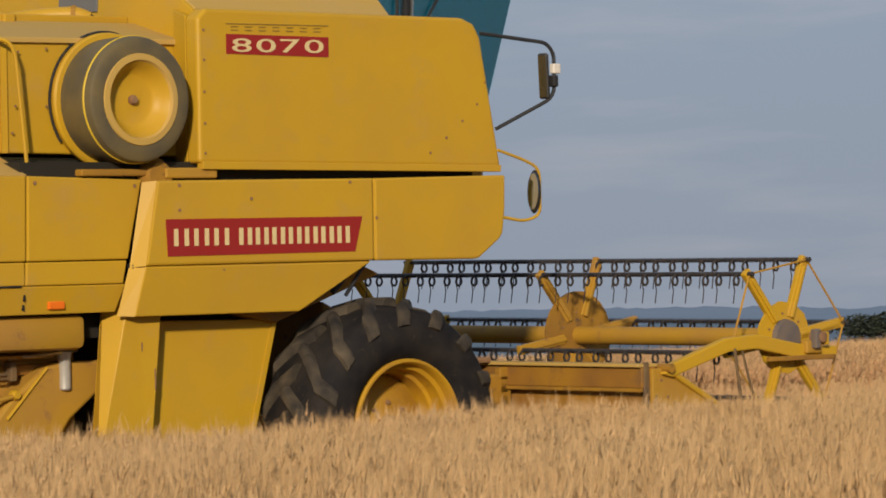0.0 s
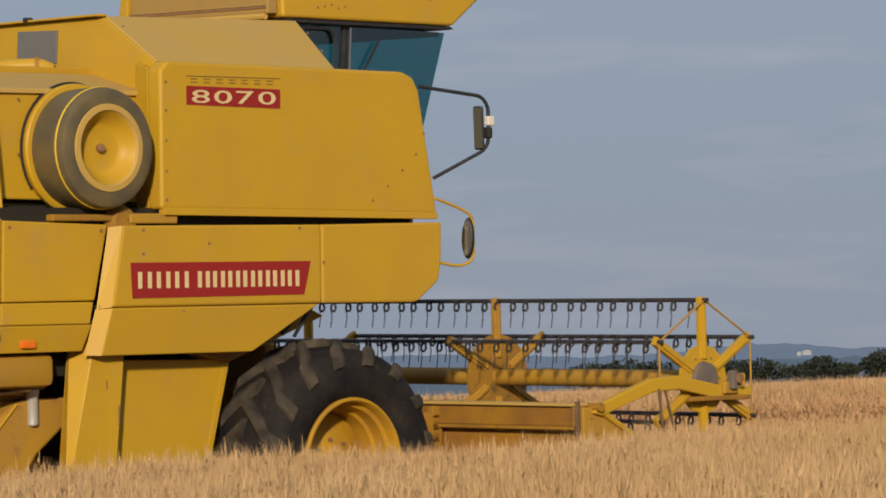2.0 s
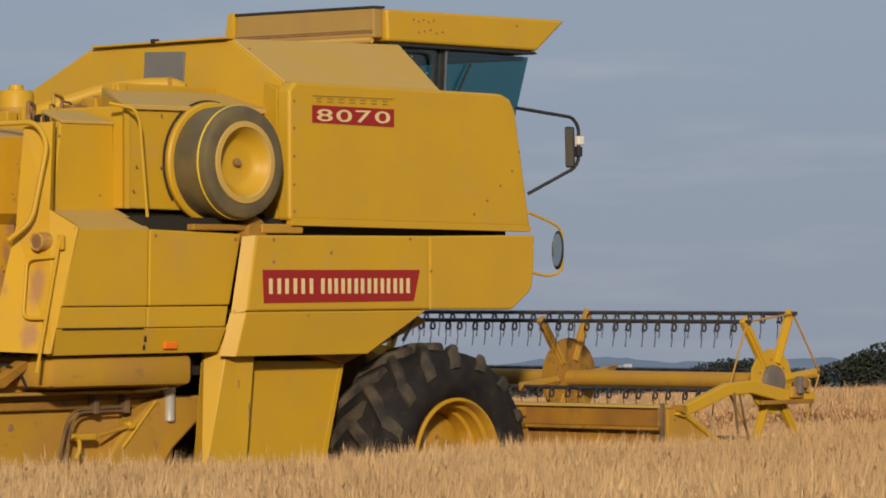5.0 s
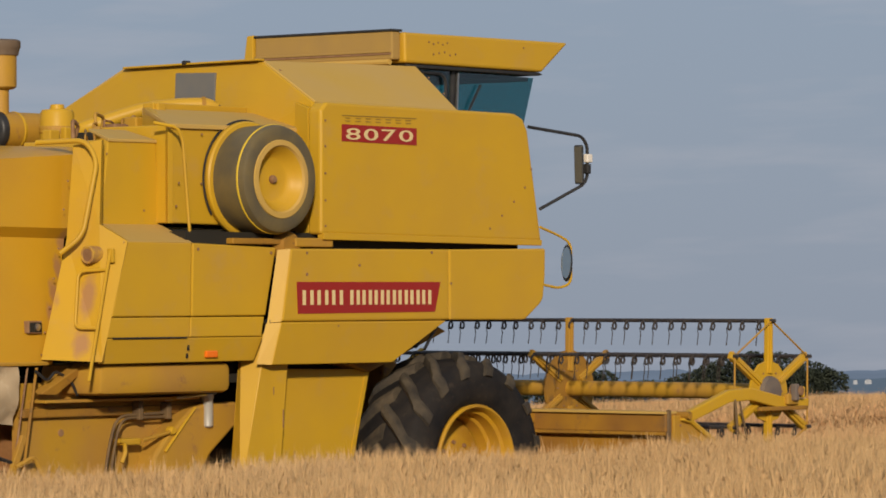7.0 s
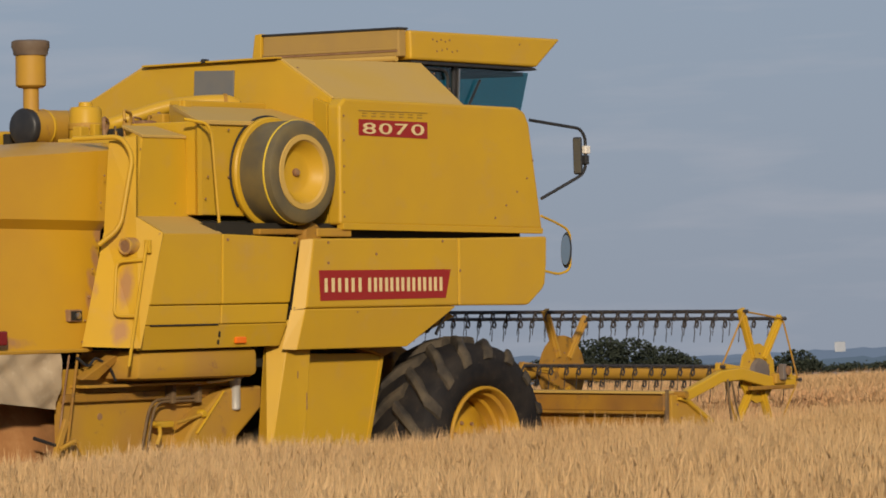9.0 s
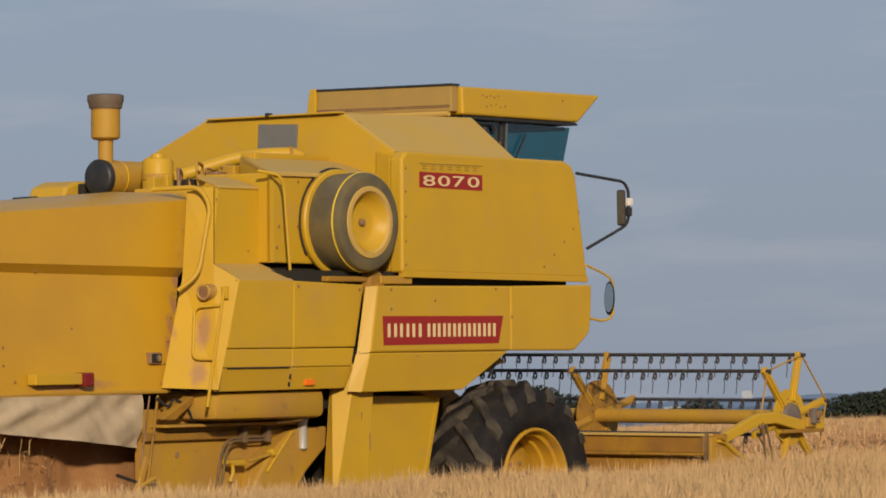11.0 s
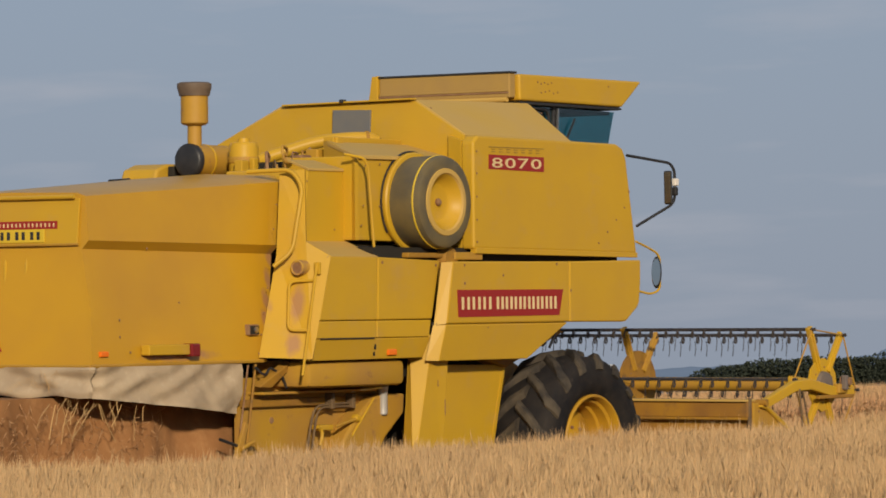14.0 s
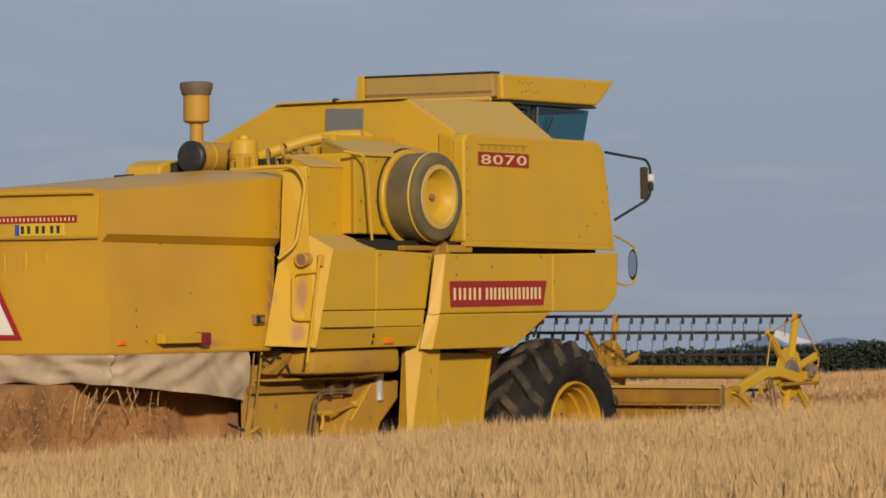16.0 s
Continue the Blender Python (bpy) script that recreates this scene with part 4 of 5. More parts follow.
def lower_body():
    bm = bmesh.new()
    front = [bm.verts.new(q) for q in ((-0.140, 0.135, 1.62), (0.075, 0.125, 1.62), (-0.035, 0.125, 0.55), (-0.415, 0.125, 0.55))]
    back = [bm.verts.new(q) for q in ((-0.235, 0.29, 1.62), (0.075, 0.29, 1.62), (-0.035, 0.29, 0.55), (-0.345, 0.29, 0.55))]
    bm.faces.new(front)
    bm.faces.new(back[::-1])
    for k in range(4):
        bm.faces.new((front[k - 1], front[k], back[k], back[k - 1]))
    bmesh.ops.recalc_face_normals(bm, faces=bm.faces)
    leg = part("support_leg", bevel(bm, 0.008), YELLOW, combine, "yellow folded-sheet support column")
    part("scratch", box(0.0, 0.008, 0.122, 0.126, 1.00, 1.12), RUST, leg)
    part("scratch", box(-0.09, -0.084, 0.122, 0.126, 1.22, 1.27), RUST, leg)
    part("wheel_shield", plate([(0.07, 1.385), (0.998, 1.37), (0.775, 0.55), (-0.02, 0.55)], 0.25, 0.29, 0.006), YELLOW, combine, "yellow shield panel behind the drive wheel")
    part("shield_trim", plate([(0.96, 1.368), (0.996, 1.368), (0.773, 0.55), (0.737, 0.55)], 0.244, 0.25), YELLOW, combine)
    part("fuel_tank", box(-1.62, -0.42, 0.19, 0.75, 1.240, 1.44, 0.045), YELLOW_WORN, combine, "rounded yellow tank under the sill", True)
    part("filter_can", lathe([(1.01, 0.028), (1.02, 0.036), (1.19, 0.036), (1.20, 0.041), (1.225, 0.041), (1.23, 0.02)], (-0.425, 0.40, 0), "z", 20), ALUMINIUM, combine, "silver oil filter can", True)
    part("filter_pipe", tube(rounded([(-0.80, 0.42, 1.20), (-0.45, 0.38, 1.225), (-0.30, 0.45, 1.23)], 0.05), 0.012, 6), STEEL, combine)
    part("chassis_side", plate([(-2.0, 1.32), (-0.25, 1.32), (-0.25, 0.5), (-2.0, 0.5)], 0.55, 0.60), YELLOW_WORN, combine, "grimy yellow chassis side plate")
    part("chassis_beam", box(-2.0, -0.2, 0.50, 0.58, 1.10, 1.16, 0.01), YELLOW_DIRTY, combine)
    part("slanted_cover", plate(COVER, 0.40, 0.56, 0.02), YELLOW_WORN, combine, "slanted worn yellow cover")
    part("cover_fold", tube([(-0.83, 0.395, 0.86), (-0.55, 0.395, 1.14)], 0.010, 6), YELLOW, combine)
    part("rubber_hose", tube(rounded([(-1.36, 0.44, 0.60), (-1.30, 0.44, 0.90), (-1.21, 0.46, 1.10), (-0.72, 0.47, 1.11)], 0.1), 0.010, 8), BROWNHOSE, combine, "", True)
    part("rubber_hose", tube(rounded([(-1.33, 0.42, 0.58), (-1.27, 0.42, 0.90), (-1.18, 0.45, 1.085), (-0.72, 0.46, 1.085)], 0.1), 0.009, 8), BROWNHOSE, combine, "", True)
    part("hose_clip", box(-1.03, -0.99, 0.43, 0.50, 1.07, 1.20, 0.006), BROWNHOSE, combine)
    part("hose_clip", box(-0.77, -0.73, 0.43, 0.50, 1.07, 1.18, 0.006), BROWNHOSE, combine)
    part("pivot_bracket", box(-1.20, -1.02, 0.42, 0.50, 0.91, 0.955, 0.012), YELLOW, combine)
    part("link_rod", tube([(-1.04, 0.39, 0.94), (-0.78, 0.39, 0.99)], 0.014, 8), YELLOW_WORN, combine)
    part("rod_end", lathe([(-0.02, 0.02), (0.0, 0.03), (0.03, 0.03)], (-0.77, 0.39, 0.995), "y", 12), YELLOW, combine)
    part("hook", tube(rounded([(-1.23, 0.42, 0.94), (-1.18, 0.42, 0.935), (-1.165, 0.42, 0.87), (-1.20, 0.42, 0.80)], 0.03), 0.014, 8), YELLOW, combine, "", True)
    part("drain_hole", lathe([(-0.005, 0.0001), (-0.004, 0.022), (0.01, 0.028)], (-1.62, 0.548, 1.0), "y", 14), RUST, combine)
    part("ledge", box(-1.90, -0.50, 0.40, 0.56, 1.195, 1.215, 0.004), YELLOW_WORN, combine)
    part("folded_bracket", slab([(-1.93, 0.42, 1.25), (-1.60, 0.38, 1.43), (-1.52, 0.38, 1.43), (-1.78, 0.42, 1.245)], (0, 0.06, 0.02), 0.006), YELLOW_DIRTY, combine)
    part("wiring", tube(rounded([(-1.95, 0.44, 1.40), (-1.86, 0.42, 1.33), (-1.80, 0.42, 1.40), (-1.66, 0.42, 1.34), (-1.60, 0.42, 1.24)], 0.04), 0.010, 6), BLACK, combine, "", True)
    part("brace", tube([(-1.92, 0.46, 1.42), (-2.02, 0.48, 0.75)], 0.010, 8), YELLOW_DIRTY, combine)
    part("brace", tube([(-1.96, 0.50, 1.42), (-2.10, 0.50, 0.70)], 0.007, 8), RUST, combine)
    part("link_arm", slab([(-2.16, 0.47, 0.72), (-2.10, 0.47, 0.72), (-1.99, 0.47, 0.98), (-2.03, 0.47, 1.0)], (0, 0.03, 0), 0.005), YELLOW_WORN, combine)
    part("link_arm", tube([(-2.30, 0.50, 0.88), (-2.08, 0.49, 0.82)], 0.012, 6), BLACK, combine)
    part("lever_link", tube(rounded([(-2.1, 0.46, 0.80), (-1.95, 0.45, 0.86), (-1.86, 0.44, 0.70)], 0.04), 0.016, 6), YELLOW_WORN, combine)
    part("wheel_arch", slab([(0.55, 0.20, 1.44), (1.5, 0.20, 1.72), (1.75, 0.2, 1.62), (0.95, 0.20, 1.35)], (0, 0.9, 0), 0.01), YELLOW_DIRTY, combine)
    part("arch_braces", tube([(1.30, 0.10, 1.52), (1.52, 0.12, 1.72)], 0.018, 6, tube([(1.40, 0.10, 1.50), (1.60, 0.12, 1.72)], 0.012, 6)), BLACK, combine)
    part("axle", box(1.45, 1.85, 0.45, 2.35, 0.55, 0.85, 0.03), YELLOW_DIRTY, combine)
    part("axle", box(-2.45, -2.25, 1.05, 1.75, 0.38, 0.52, 0.02), YELLOW_DIRTY, combine)
    # Near-black box: the shade beneath the body, put into its colour.
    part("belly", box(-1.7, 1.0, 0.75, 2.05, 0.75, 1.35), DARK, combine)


def hood():
    """The straw hood at the rear."""
    def ring(x, pts):
        return [(x + dx, y, z) for dx, y, z in pts]
    rear = [(-0.02, 0.52, 1.45), (0.0, 0.54, 1.83), (0.02, 0.635, 2.285), (0.02, 0.575, 2.345), (0.06, 0.635, 2.66), (0.10, 0.74, 2.685), (0.12, 1.4, 2.70)]
    front = [(-0.30, 0.46, 1.46), (-0.22, 0.50, 1.80), (-0.05, 0.61, 2.257), (-0.04, 0.55, 2.322), (0.10, 0.60, 2.80), (0.12, 0.72, 2.85), (0.14, 1.4, 2.875)]
    R, F = ring(-3.68, rear), ring(-1.47, front)
    bm = bmesh.new()
    k = 12
    rows = []
    for i in range(k + 1):
        f = i / k
        prof = [Vector(a).lerp(Vector(b), f) for a, b in zip(R, F)]
        prof += [Vector((p.x, mirrored(p.y), p.z)) for p in prof[-2::-1]]
        rows.append([bm.verts.new(p) for p in prof])
    for r0, r1 in zip(rows, rows[1:]):
        for j in range(len(r0) - 1):
            bm.faces.new((r0[j], r0[j + 1], r1[j + 1], r1[j]))
    bm.faces.new(rows[0])
    h = part("straw_hood", bm, HOODPAINT, combine, "long yellow straw hood with a folded ridge", True)
    # rear face details
    part("rear_frame", slab([(-3.625, 0.67, 2.645), (-3.625, 2.13, 2.645), (-3.658, 2.13, 2.315), (-3.658, 0.67, 2.315)], (-0.016, 0, 0), 0.004), YELLOW, h, "flat rear panel")
    SHIFT[0] = 0.042
    part("top_hinge", tube([(-3.71, 0.70, 2.655), (-3.71, 2.1, 2.655)], 0.016, 8), YELLOW, h)
    part("bottom_lip", tube([(-3.715, 0.66, 2.318), (-3.715, 2.14, 2.318)], 0.010, 6), YELLOW_WORN, h)
    for kx in range(7):
        y = 0.76 + 0.2 * kx
        part("rear_rib", lathe([(1.92, 0.004), (1.95, 0.016), (2.18, 0.016), (2.22, 0.004)], (-3.69, y, 0), "z", 8), YELLOW, h)
    part("rear_decal", box(-3.708, -3.703, 0.86, 1.94, 2.432, 2.488), RED, h, "narrow red decal with pale bars")
    for kx in range(26):
        part("printed_bar", box(-3.711, -3.7075, 0.885 + 0.039 * kx, 0.897 + 0.039 * kx, 2.446, 2.472), CREAM, h)
    pl = part("registration_plate", box(-3.722, -3.712, 0.97, 1.44, 2.335, 2.430, 0.004), YELLOW_LINE, h, "yellow registration plate with dark bars")
    for y in (1.01, 1.07, 1.15, 1.21, 1.29, 1.35):
        part("printed_bar", box(-3.725, -3.721, y, y + 0.028, 2.355, 2.412), BLACK, pl)
    part("plate_band", box(-3.725, -3.721, 1.395, 1.435, 2.34, 2.425), BLUE, pl)
    SHIFT[0] = 0.012
    tri = part("warning_triangle", slab([(-3.705, 1.36, 1.56), (-3.705, 1.66, 2.09), (-3.705, 1.96, 1.56)], (-0.012, 0, 0), 0.004), RED, h, "red-bordered white warning triangle")
    part("triangle_field", slab([(-3.719, 1.43, 1.60), (-3.719, 1.66, 2.00), (-3.719, 1.89, 1.60)], (-0.002, 0, 0)), WHITE, tri)
    SHIFT[0] = 0.0
    part("rear_marker", box(-3.62, -3.53, 0.50, 0.53, 1.52, 1.56, 0.008), ORANGE, h, "orange marker lens")
    arm = part("lamp_arm", box(-3.18, -2.72, 0.42, 0.50, 1.525, 1.60, 0.008), YELLOW, h, "yellow lamp arm")
    part("tail_lamp", box(-2.72, -2.62, 0.40, 0.50, 1.51, 1.605, 0.012), DARK_RED, arm, "red tail lamp")
    part("lamp_box", box(-1.985, -1.865, 0.455, 0.52, 1.655, 1.735, 0.008), RUST, h, "small open lamp box")
    part("lamp_glass", lathe([(-0.012, 0.0001), (-0.01, 0.022), (0, 0.024)], (-1.915, 0.448, 1.695), "y", 14), STEEL, h)
    # Thin near-black sheet: shade inside the open box, painted on its front.
    part("lamp_box_inner_shade", box(-1.975, -1.875, 0.450, 0.456, 1.665, 1.725), DARK, h)
    bolts([(-3.4, 0.515, 1.78), (-3.4, 0.512, 1.66), (-3.3, 0.50, 1.55), (-2.7, 0.54, 1.9), (-3.0, 0.59, 2.29)], (0, -1, 0), 0.013, h, RUST)
    part("hood_lip", tube([(-3.72, 0.51, 1.455), (-1.83, 0.45, 1.465)], 0.014, 6, tube([(-3.72, 0.51, 1.455), (-3.72, 2.29, 1.455)], 0.014, 6)), YELLOW_WORN, h)
    # canvas skirt, hanging in shallow folds
    bm = bmesh.new()
    rows = 14
    path = [(-3.735, 2.30 - 1.78 * i / 30, 1.24 - 0.01 * math.sin(i * 0.7)) for i in range(31)] + [(-3.735 + 1.67 * i / 68, 0.485 - 0.02 * i / 68, 1.235 - 0.155 * i / 68) for i in range(1, 69)]
    grid = []
    for j in range(rows + 1):
        f = j / rows
        line = []
        for i, (x, y, zb) in enumerate(path):
            w = 0.10 * f * noise.noise((x * 2.6, y * 2.6, 1.0 + f)) + 0.045 * noise.noise((x * 4 + f * 2.2, y * 4, f * 1.6)) + 0.010 * noise.noise((x * 11 - f * 3, y * 11, f * 3))
            w -= 0.05 * math.exp(-((i - 33) / 2.0) ** 2)
            line.append(bm.verts.new((x - (w + 0.01 if i <= 30 else 0), y - (w + 0.01 if i >= 30 else 0), 1.45 * (1 - f) + zb * f)))
        grid.append(line)
    for a, b in zip(grid, grid[1:]):
        for i in range(len(path) - 1):
            bm.faces.new((a[i], a[i + 1], b[i + 1], b[i]))
    part("canvas_skirt", bm, CANVAS, combine, "weathered grey-beige canvas skirt in folds", True)
    # straw and chaff that leaves the machine
    n = 2600
    x = rng.uniform(-4.9, -2.6, n)
    zz = rng.uniform(0.15, 1.16, n)
    c = np.stack([x - (1.3 - zz) * 0.25, 0.68 + 1.6 * rng.uniform(0, 1, n) ** 2, zz], 1)
    d = rng.normal(0, 1, (n, 3))
    d[:, 2] -= 1.2
    d /= np.linalg.norm(d, axis=1, keepdims=True)
    ln = rng.uniform(0.012, 0.06, n)[:, None] * (1 + (rng.uniform(0, 1, (n, 1)) > 0.93))
    sd = np.cross(d, rng.normal(0, 1, (n, 3)))
    sd = sd / (np.linalg.norm(sd, axis=1, keepdims=True) + 1e-9) * 0.0035
    up2 = np.cross(d, sd)
    V = np.stack([c - d * ln + sd, c - d * ln - sd, c - d * ln + up2, c + d * ln], 1).reshape(-1, 3)
    tri4 = np.array([[0, 1, 3], [1, 2, 3], [2, 0, 3], [0, 2, 1]])
    faces = (np.arange(n)[:, None, None] * 4 + tri4[None]).reshape(-1)
    # longer straws that hang from the hood's corner
    bunch = None
    for k in range(20):
        a = Vector((-3.55 + 0.26 * rng.normal(), 0.50 + 0.10 * rng.uniform(), 1.20 + 0.03 * rng.normal()))
        b = a + Vector((-0.06 + 0.10 * rng.normal(), 0.03 * rng.normal(), -rng.uniform(0.06, 0.30)))
        bunch = tube([a, a.lerp(b, 0.5) + Vector((0.02 * rng.normal(), 0.01, 0)), b], rng.uniform(0.0016, 0.0034), 4, bunch)
    part("hanging_straw", bunch, STRAW, combine, "long pale straws hanging below the canvas")["kind"] = "stuff"
    ob = bulk_mesh("falling_straw", V, faces, np.full(n * 4, 3), CHAFF)
    ob.parent = combine
    tagged(ob, "brown straw and chaff falling from the hood", kind="stuff")
    bm = bmesh.new()
    grid = []
    for a in range(61):
        f = a / 60
        x = -5.6 + 3.86 * f
        line = []
        for k in range(13):
            g = k / 12
            z = 0.25 + (0.98 - 0.5 * max(0, -4.3 - x)) * g
            y = 0.95 + 0.10 * noise.noise((x * 2.3, z * 1.2, 5)) + 0.035 * noise.noise((x * 8, z * 2.5, 2)) - (0.08 + 0.32 * (1 - g)) * min(1, max(0, (x + 4.0) / 0.9))
            line.append(bm.verts.new((x - 0.2 * (1 - g), y, z)))
        grid.append(line)
    for a, b in zip(grid, grid[1:]):
        for k in range(12):
            bm.faces.new((a[k], a[k + 1], b[k + 1], b[k]))
    res = bmesh.ops.extrude_face_region(bm, geom=list(bm.faces))
    bmesh.ops.translate(bm, vec=(0, 1.2, 0), verts=[v for v in res["geom"] if isinstance(v, bmesh.types.BMVert)])
    part("straw_curtain", bm, CHAFF_MASS, combine, "thick brown curtain of threshed straw and chaff", True)


def straw_wads():
    """Loose wads of straw that drop from the hood one after another and come to rest on the stubble."""
    bm = None
    wad_rng = np.random.default_rng(21)
    for k in range(26):
        a = Vector(wad_rng.normal(0, 0.10, 3))
        d = Vector(wad_rng.normal(0, 1, 3))
        d.z -= 1.0
        b = a + d.normalized() * wad_rng.uniform(0.10, 0.26)
        bm = tube([a, a.lerp(b, 0.5) + Vector(wad_rng.normal(0, 0.012, 3)), b], 0.003, 4, bm)
    first = mesh_ob("straw_wad", bm, STRAW)
    tagged(first, "loose wad of threshed straw dropping behind the harvester", "straw", "straw dropped on the stubble", "stuff")
    made = [first] + [copy_thing(first, Matrix()) for k in range(21)]
    return [(ob, 9.8 + 0.29 * k, wad_rng.uniform(-3.45, -2.9), wad_rng.uniform(0.95, 1.5), wad_rng.uniform(-30, 30)) for k, ob in enumerate(made)]


GREYMETAL = material("grey_bearing_cover", (0.12, 0.10, 0.095), 0.6, second=(0.2, 0.15, 0.1), scale=9, amount=0.7)
CAPBROWN = material("brown_cap", (0.10, 0.07, 0.05), 0.6, second=(0.2, 0.14, 0.09), scale=8, amount=0.7)
BLUE = material("blue_band", (0.03, 0.08, 0.35), 0.5)
def engine_deck():
    part("engine_deck", box(-1.40, 0.36, 0.66, 2.3, 2.74, 2.80, 0.01), YELLOW_DIRTY, combine)
    part("engine_block", box(-0.62, 0.33, 0.98, 1.9, 2.80, 2.96, 0.03), DARK, combine, "dark engine block")
    s = part("pre_cleaner", lathe([(3.06, 0.055), (3.245, 0.055), (3.25, 0.085), (3.265, 0.105), (3.28, 0.106), (3.485, 0.106), (3.49, 0.112)], (-0.95, 1.80, 0), "z", 28), YELLOW_WORN, combine, "tall grimy yellow air pre-cleaner bowl", True)
    part("cap", lathe([(3.475, 0.118), (3.515, 0.126), (3.53, 0.133), (3.570, 0.133), (3.580, 0.115), (3.580, 0.0001)], (-0.95, 1.80, 0), "z", 28), CAPBROWN, s, "dark brown cap", True)
    f = part("air_filter", lathe([(0.0, 0.125), (0.42, 0.125), (0.46, 0.09)], (-1.0, 1.81, 2.975), "x", 32), YELLOW_WORN, combine, "horizontal yellow air filter drum", True)
    part("end_cap", lathe([(-0.04, 0.0001), (-0.04, 0.11), (-0.03, 0.125), (-0.02, 0.132), (0.02, 0.132)], (-1.0, 1.81, 2.975), "x", 32), BLACK, f, "round black end cap", True)
    part("filter_strap", lathe([(0.16, 0.127), (0.17, 0.131), (0.19, 0.127)], (-1.0, 1.81, 2.975), "x", 32, cap=False), YELLOW, f)
    c = part("canister", lathe([(2.80, 0.115), (3.085, 0.115), (3.11, 0.10), (3.115, 0.05), (3.145, 0.045), (3.15, 0.0001)], (-0.72, 1.50, 0), "z", 24), YELLOW, combine, "upright yellow canister", True)
    part("canister_band", lathe([(2.95, 0.117), (2.96, 0.122), (2.99, 0.122), (3.0, 0.117)], (-0.72, 1.50, 0), "z", 24, cap=False), YELLOW_WORN, c)
    part("bracket", box(-0.92, -0.83, 1.36, 1.44, 2.80, 2.97, 0.01), YELLOW, c)
    part("bracket", box(-0.80, -0.74, 1.34, 1.39, 2.80, 2.99, 0.01), YELLOW, c)
    part("intake_pipe", tube(rounded([(-0.62, 1.50, 2.95), (-0.50, 1.46, 2.995), (-0.24, 1.18, 3.118), (-0.10, 1.0, 3.145), (0.05, 0.868, 3.150), (0.11, 0.835, 3.120)], 0.12, 6), 0.050, 16), YELLOW, combine, "thick bent yellow intake pipe", True)
    part("pipe_clamp", tube([(0.03, 0.887, 3.150), (0.05, 0.87, 3.150)], 0.055, 14), YELLOW_DIRTY, combine)
    part("pipe_end", tube([(0.10, 0.840, 3.126), (0.14, 0.82, 3.09), (0.15, 0.815, 3.00)], 0.045, 12), BLACK, combine)
    part("cowl", slab([(-1.15, 2.05, 2.78), (-1.10, 2.05, 2.91), (-0.97, 2.05, 2.955), (-0.8, 2.05, 2.955), (-0.8, 2.05, 2.78)], (0, 0.35, 0), 0.02), YELLOW, combine, "small yellow engine cowl")
    # Near-black block in place of a hole: the cowl mouth's shade as colour.
    part("cowl_opening_shade", box(-0.99, -0.8, 1.98, 2.04, 2.80, 2.935, 0.01), DARK, combine)
    part("exhaust_tip", tube([(-1.44, 2.25, 2.815), (-1.2, 2.25, 2.83)], 0.016, 8), BLACK, combine)
    clutter = random.Random(5)
    for k in range(20):
        x, z = -1.05 + 0.052 * k, clutter.uniform(2.93, 3.08)
        y = clutter.uniform(0.86, 1.06)
        line = [(x, y, 2.82), (x + clutter.uniform(-0.03, 0.03), y + 0.03, z), (x + clutter.uniform(0.05, 0.13), y + 0.08, z - clutter.uniform(0.0, 0.05)), (x + 0.13, y + 0.15, 2.85)]
        part("engine_pipe", tube(rounded(line, 0.04), clutter.uniform(0.006, 0.014), 7), (RUST, YELLOW_WORN, YELLOW_DIRTY, BROWNHOSE)[k % 4], combine, "", True)
    for k in range(9):
        x, y, z = -0.95 + 0.1 * k, clutter.uniform(0.84, 0.95), clutter.uniform(2.86, 2.97)
        part("engine_fitting", lathe([(0, 0.018), (0.015, 0.026), (0.05, 0.026), (0.06, 0.012)], (x, y, z), "yz"[k % 2], 10), (YELLOW_WORN, RUST, YELLOW)[k % 3], combine, "", True)
    part("valve_block", box(-0.80, -0.66, 0.88, 1.0, 2.86, 3.0, 0.015), RUST, combine)
    part("valve_block", box(-0.62, -0.53, 0.86, 0.98, 2.88, 3.05, 0.012), YELLOW_WORN, combine)
    part("manifold", box(-0.5, 0.25, 0.82, 0.97, 2.80, 2.96, 0.02), YELLOW_DIRTY, combine)
    part("deck_post", box(-0.58, -0.50, 0.70, 0.78, 2.95, 3.14, 0.01), YELLOW, combine)


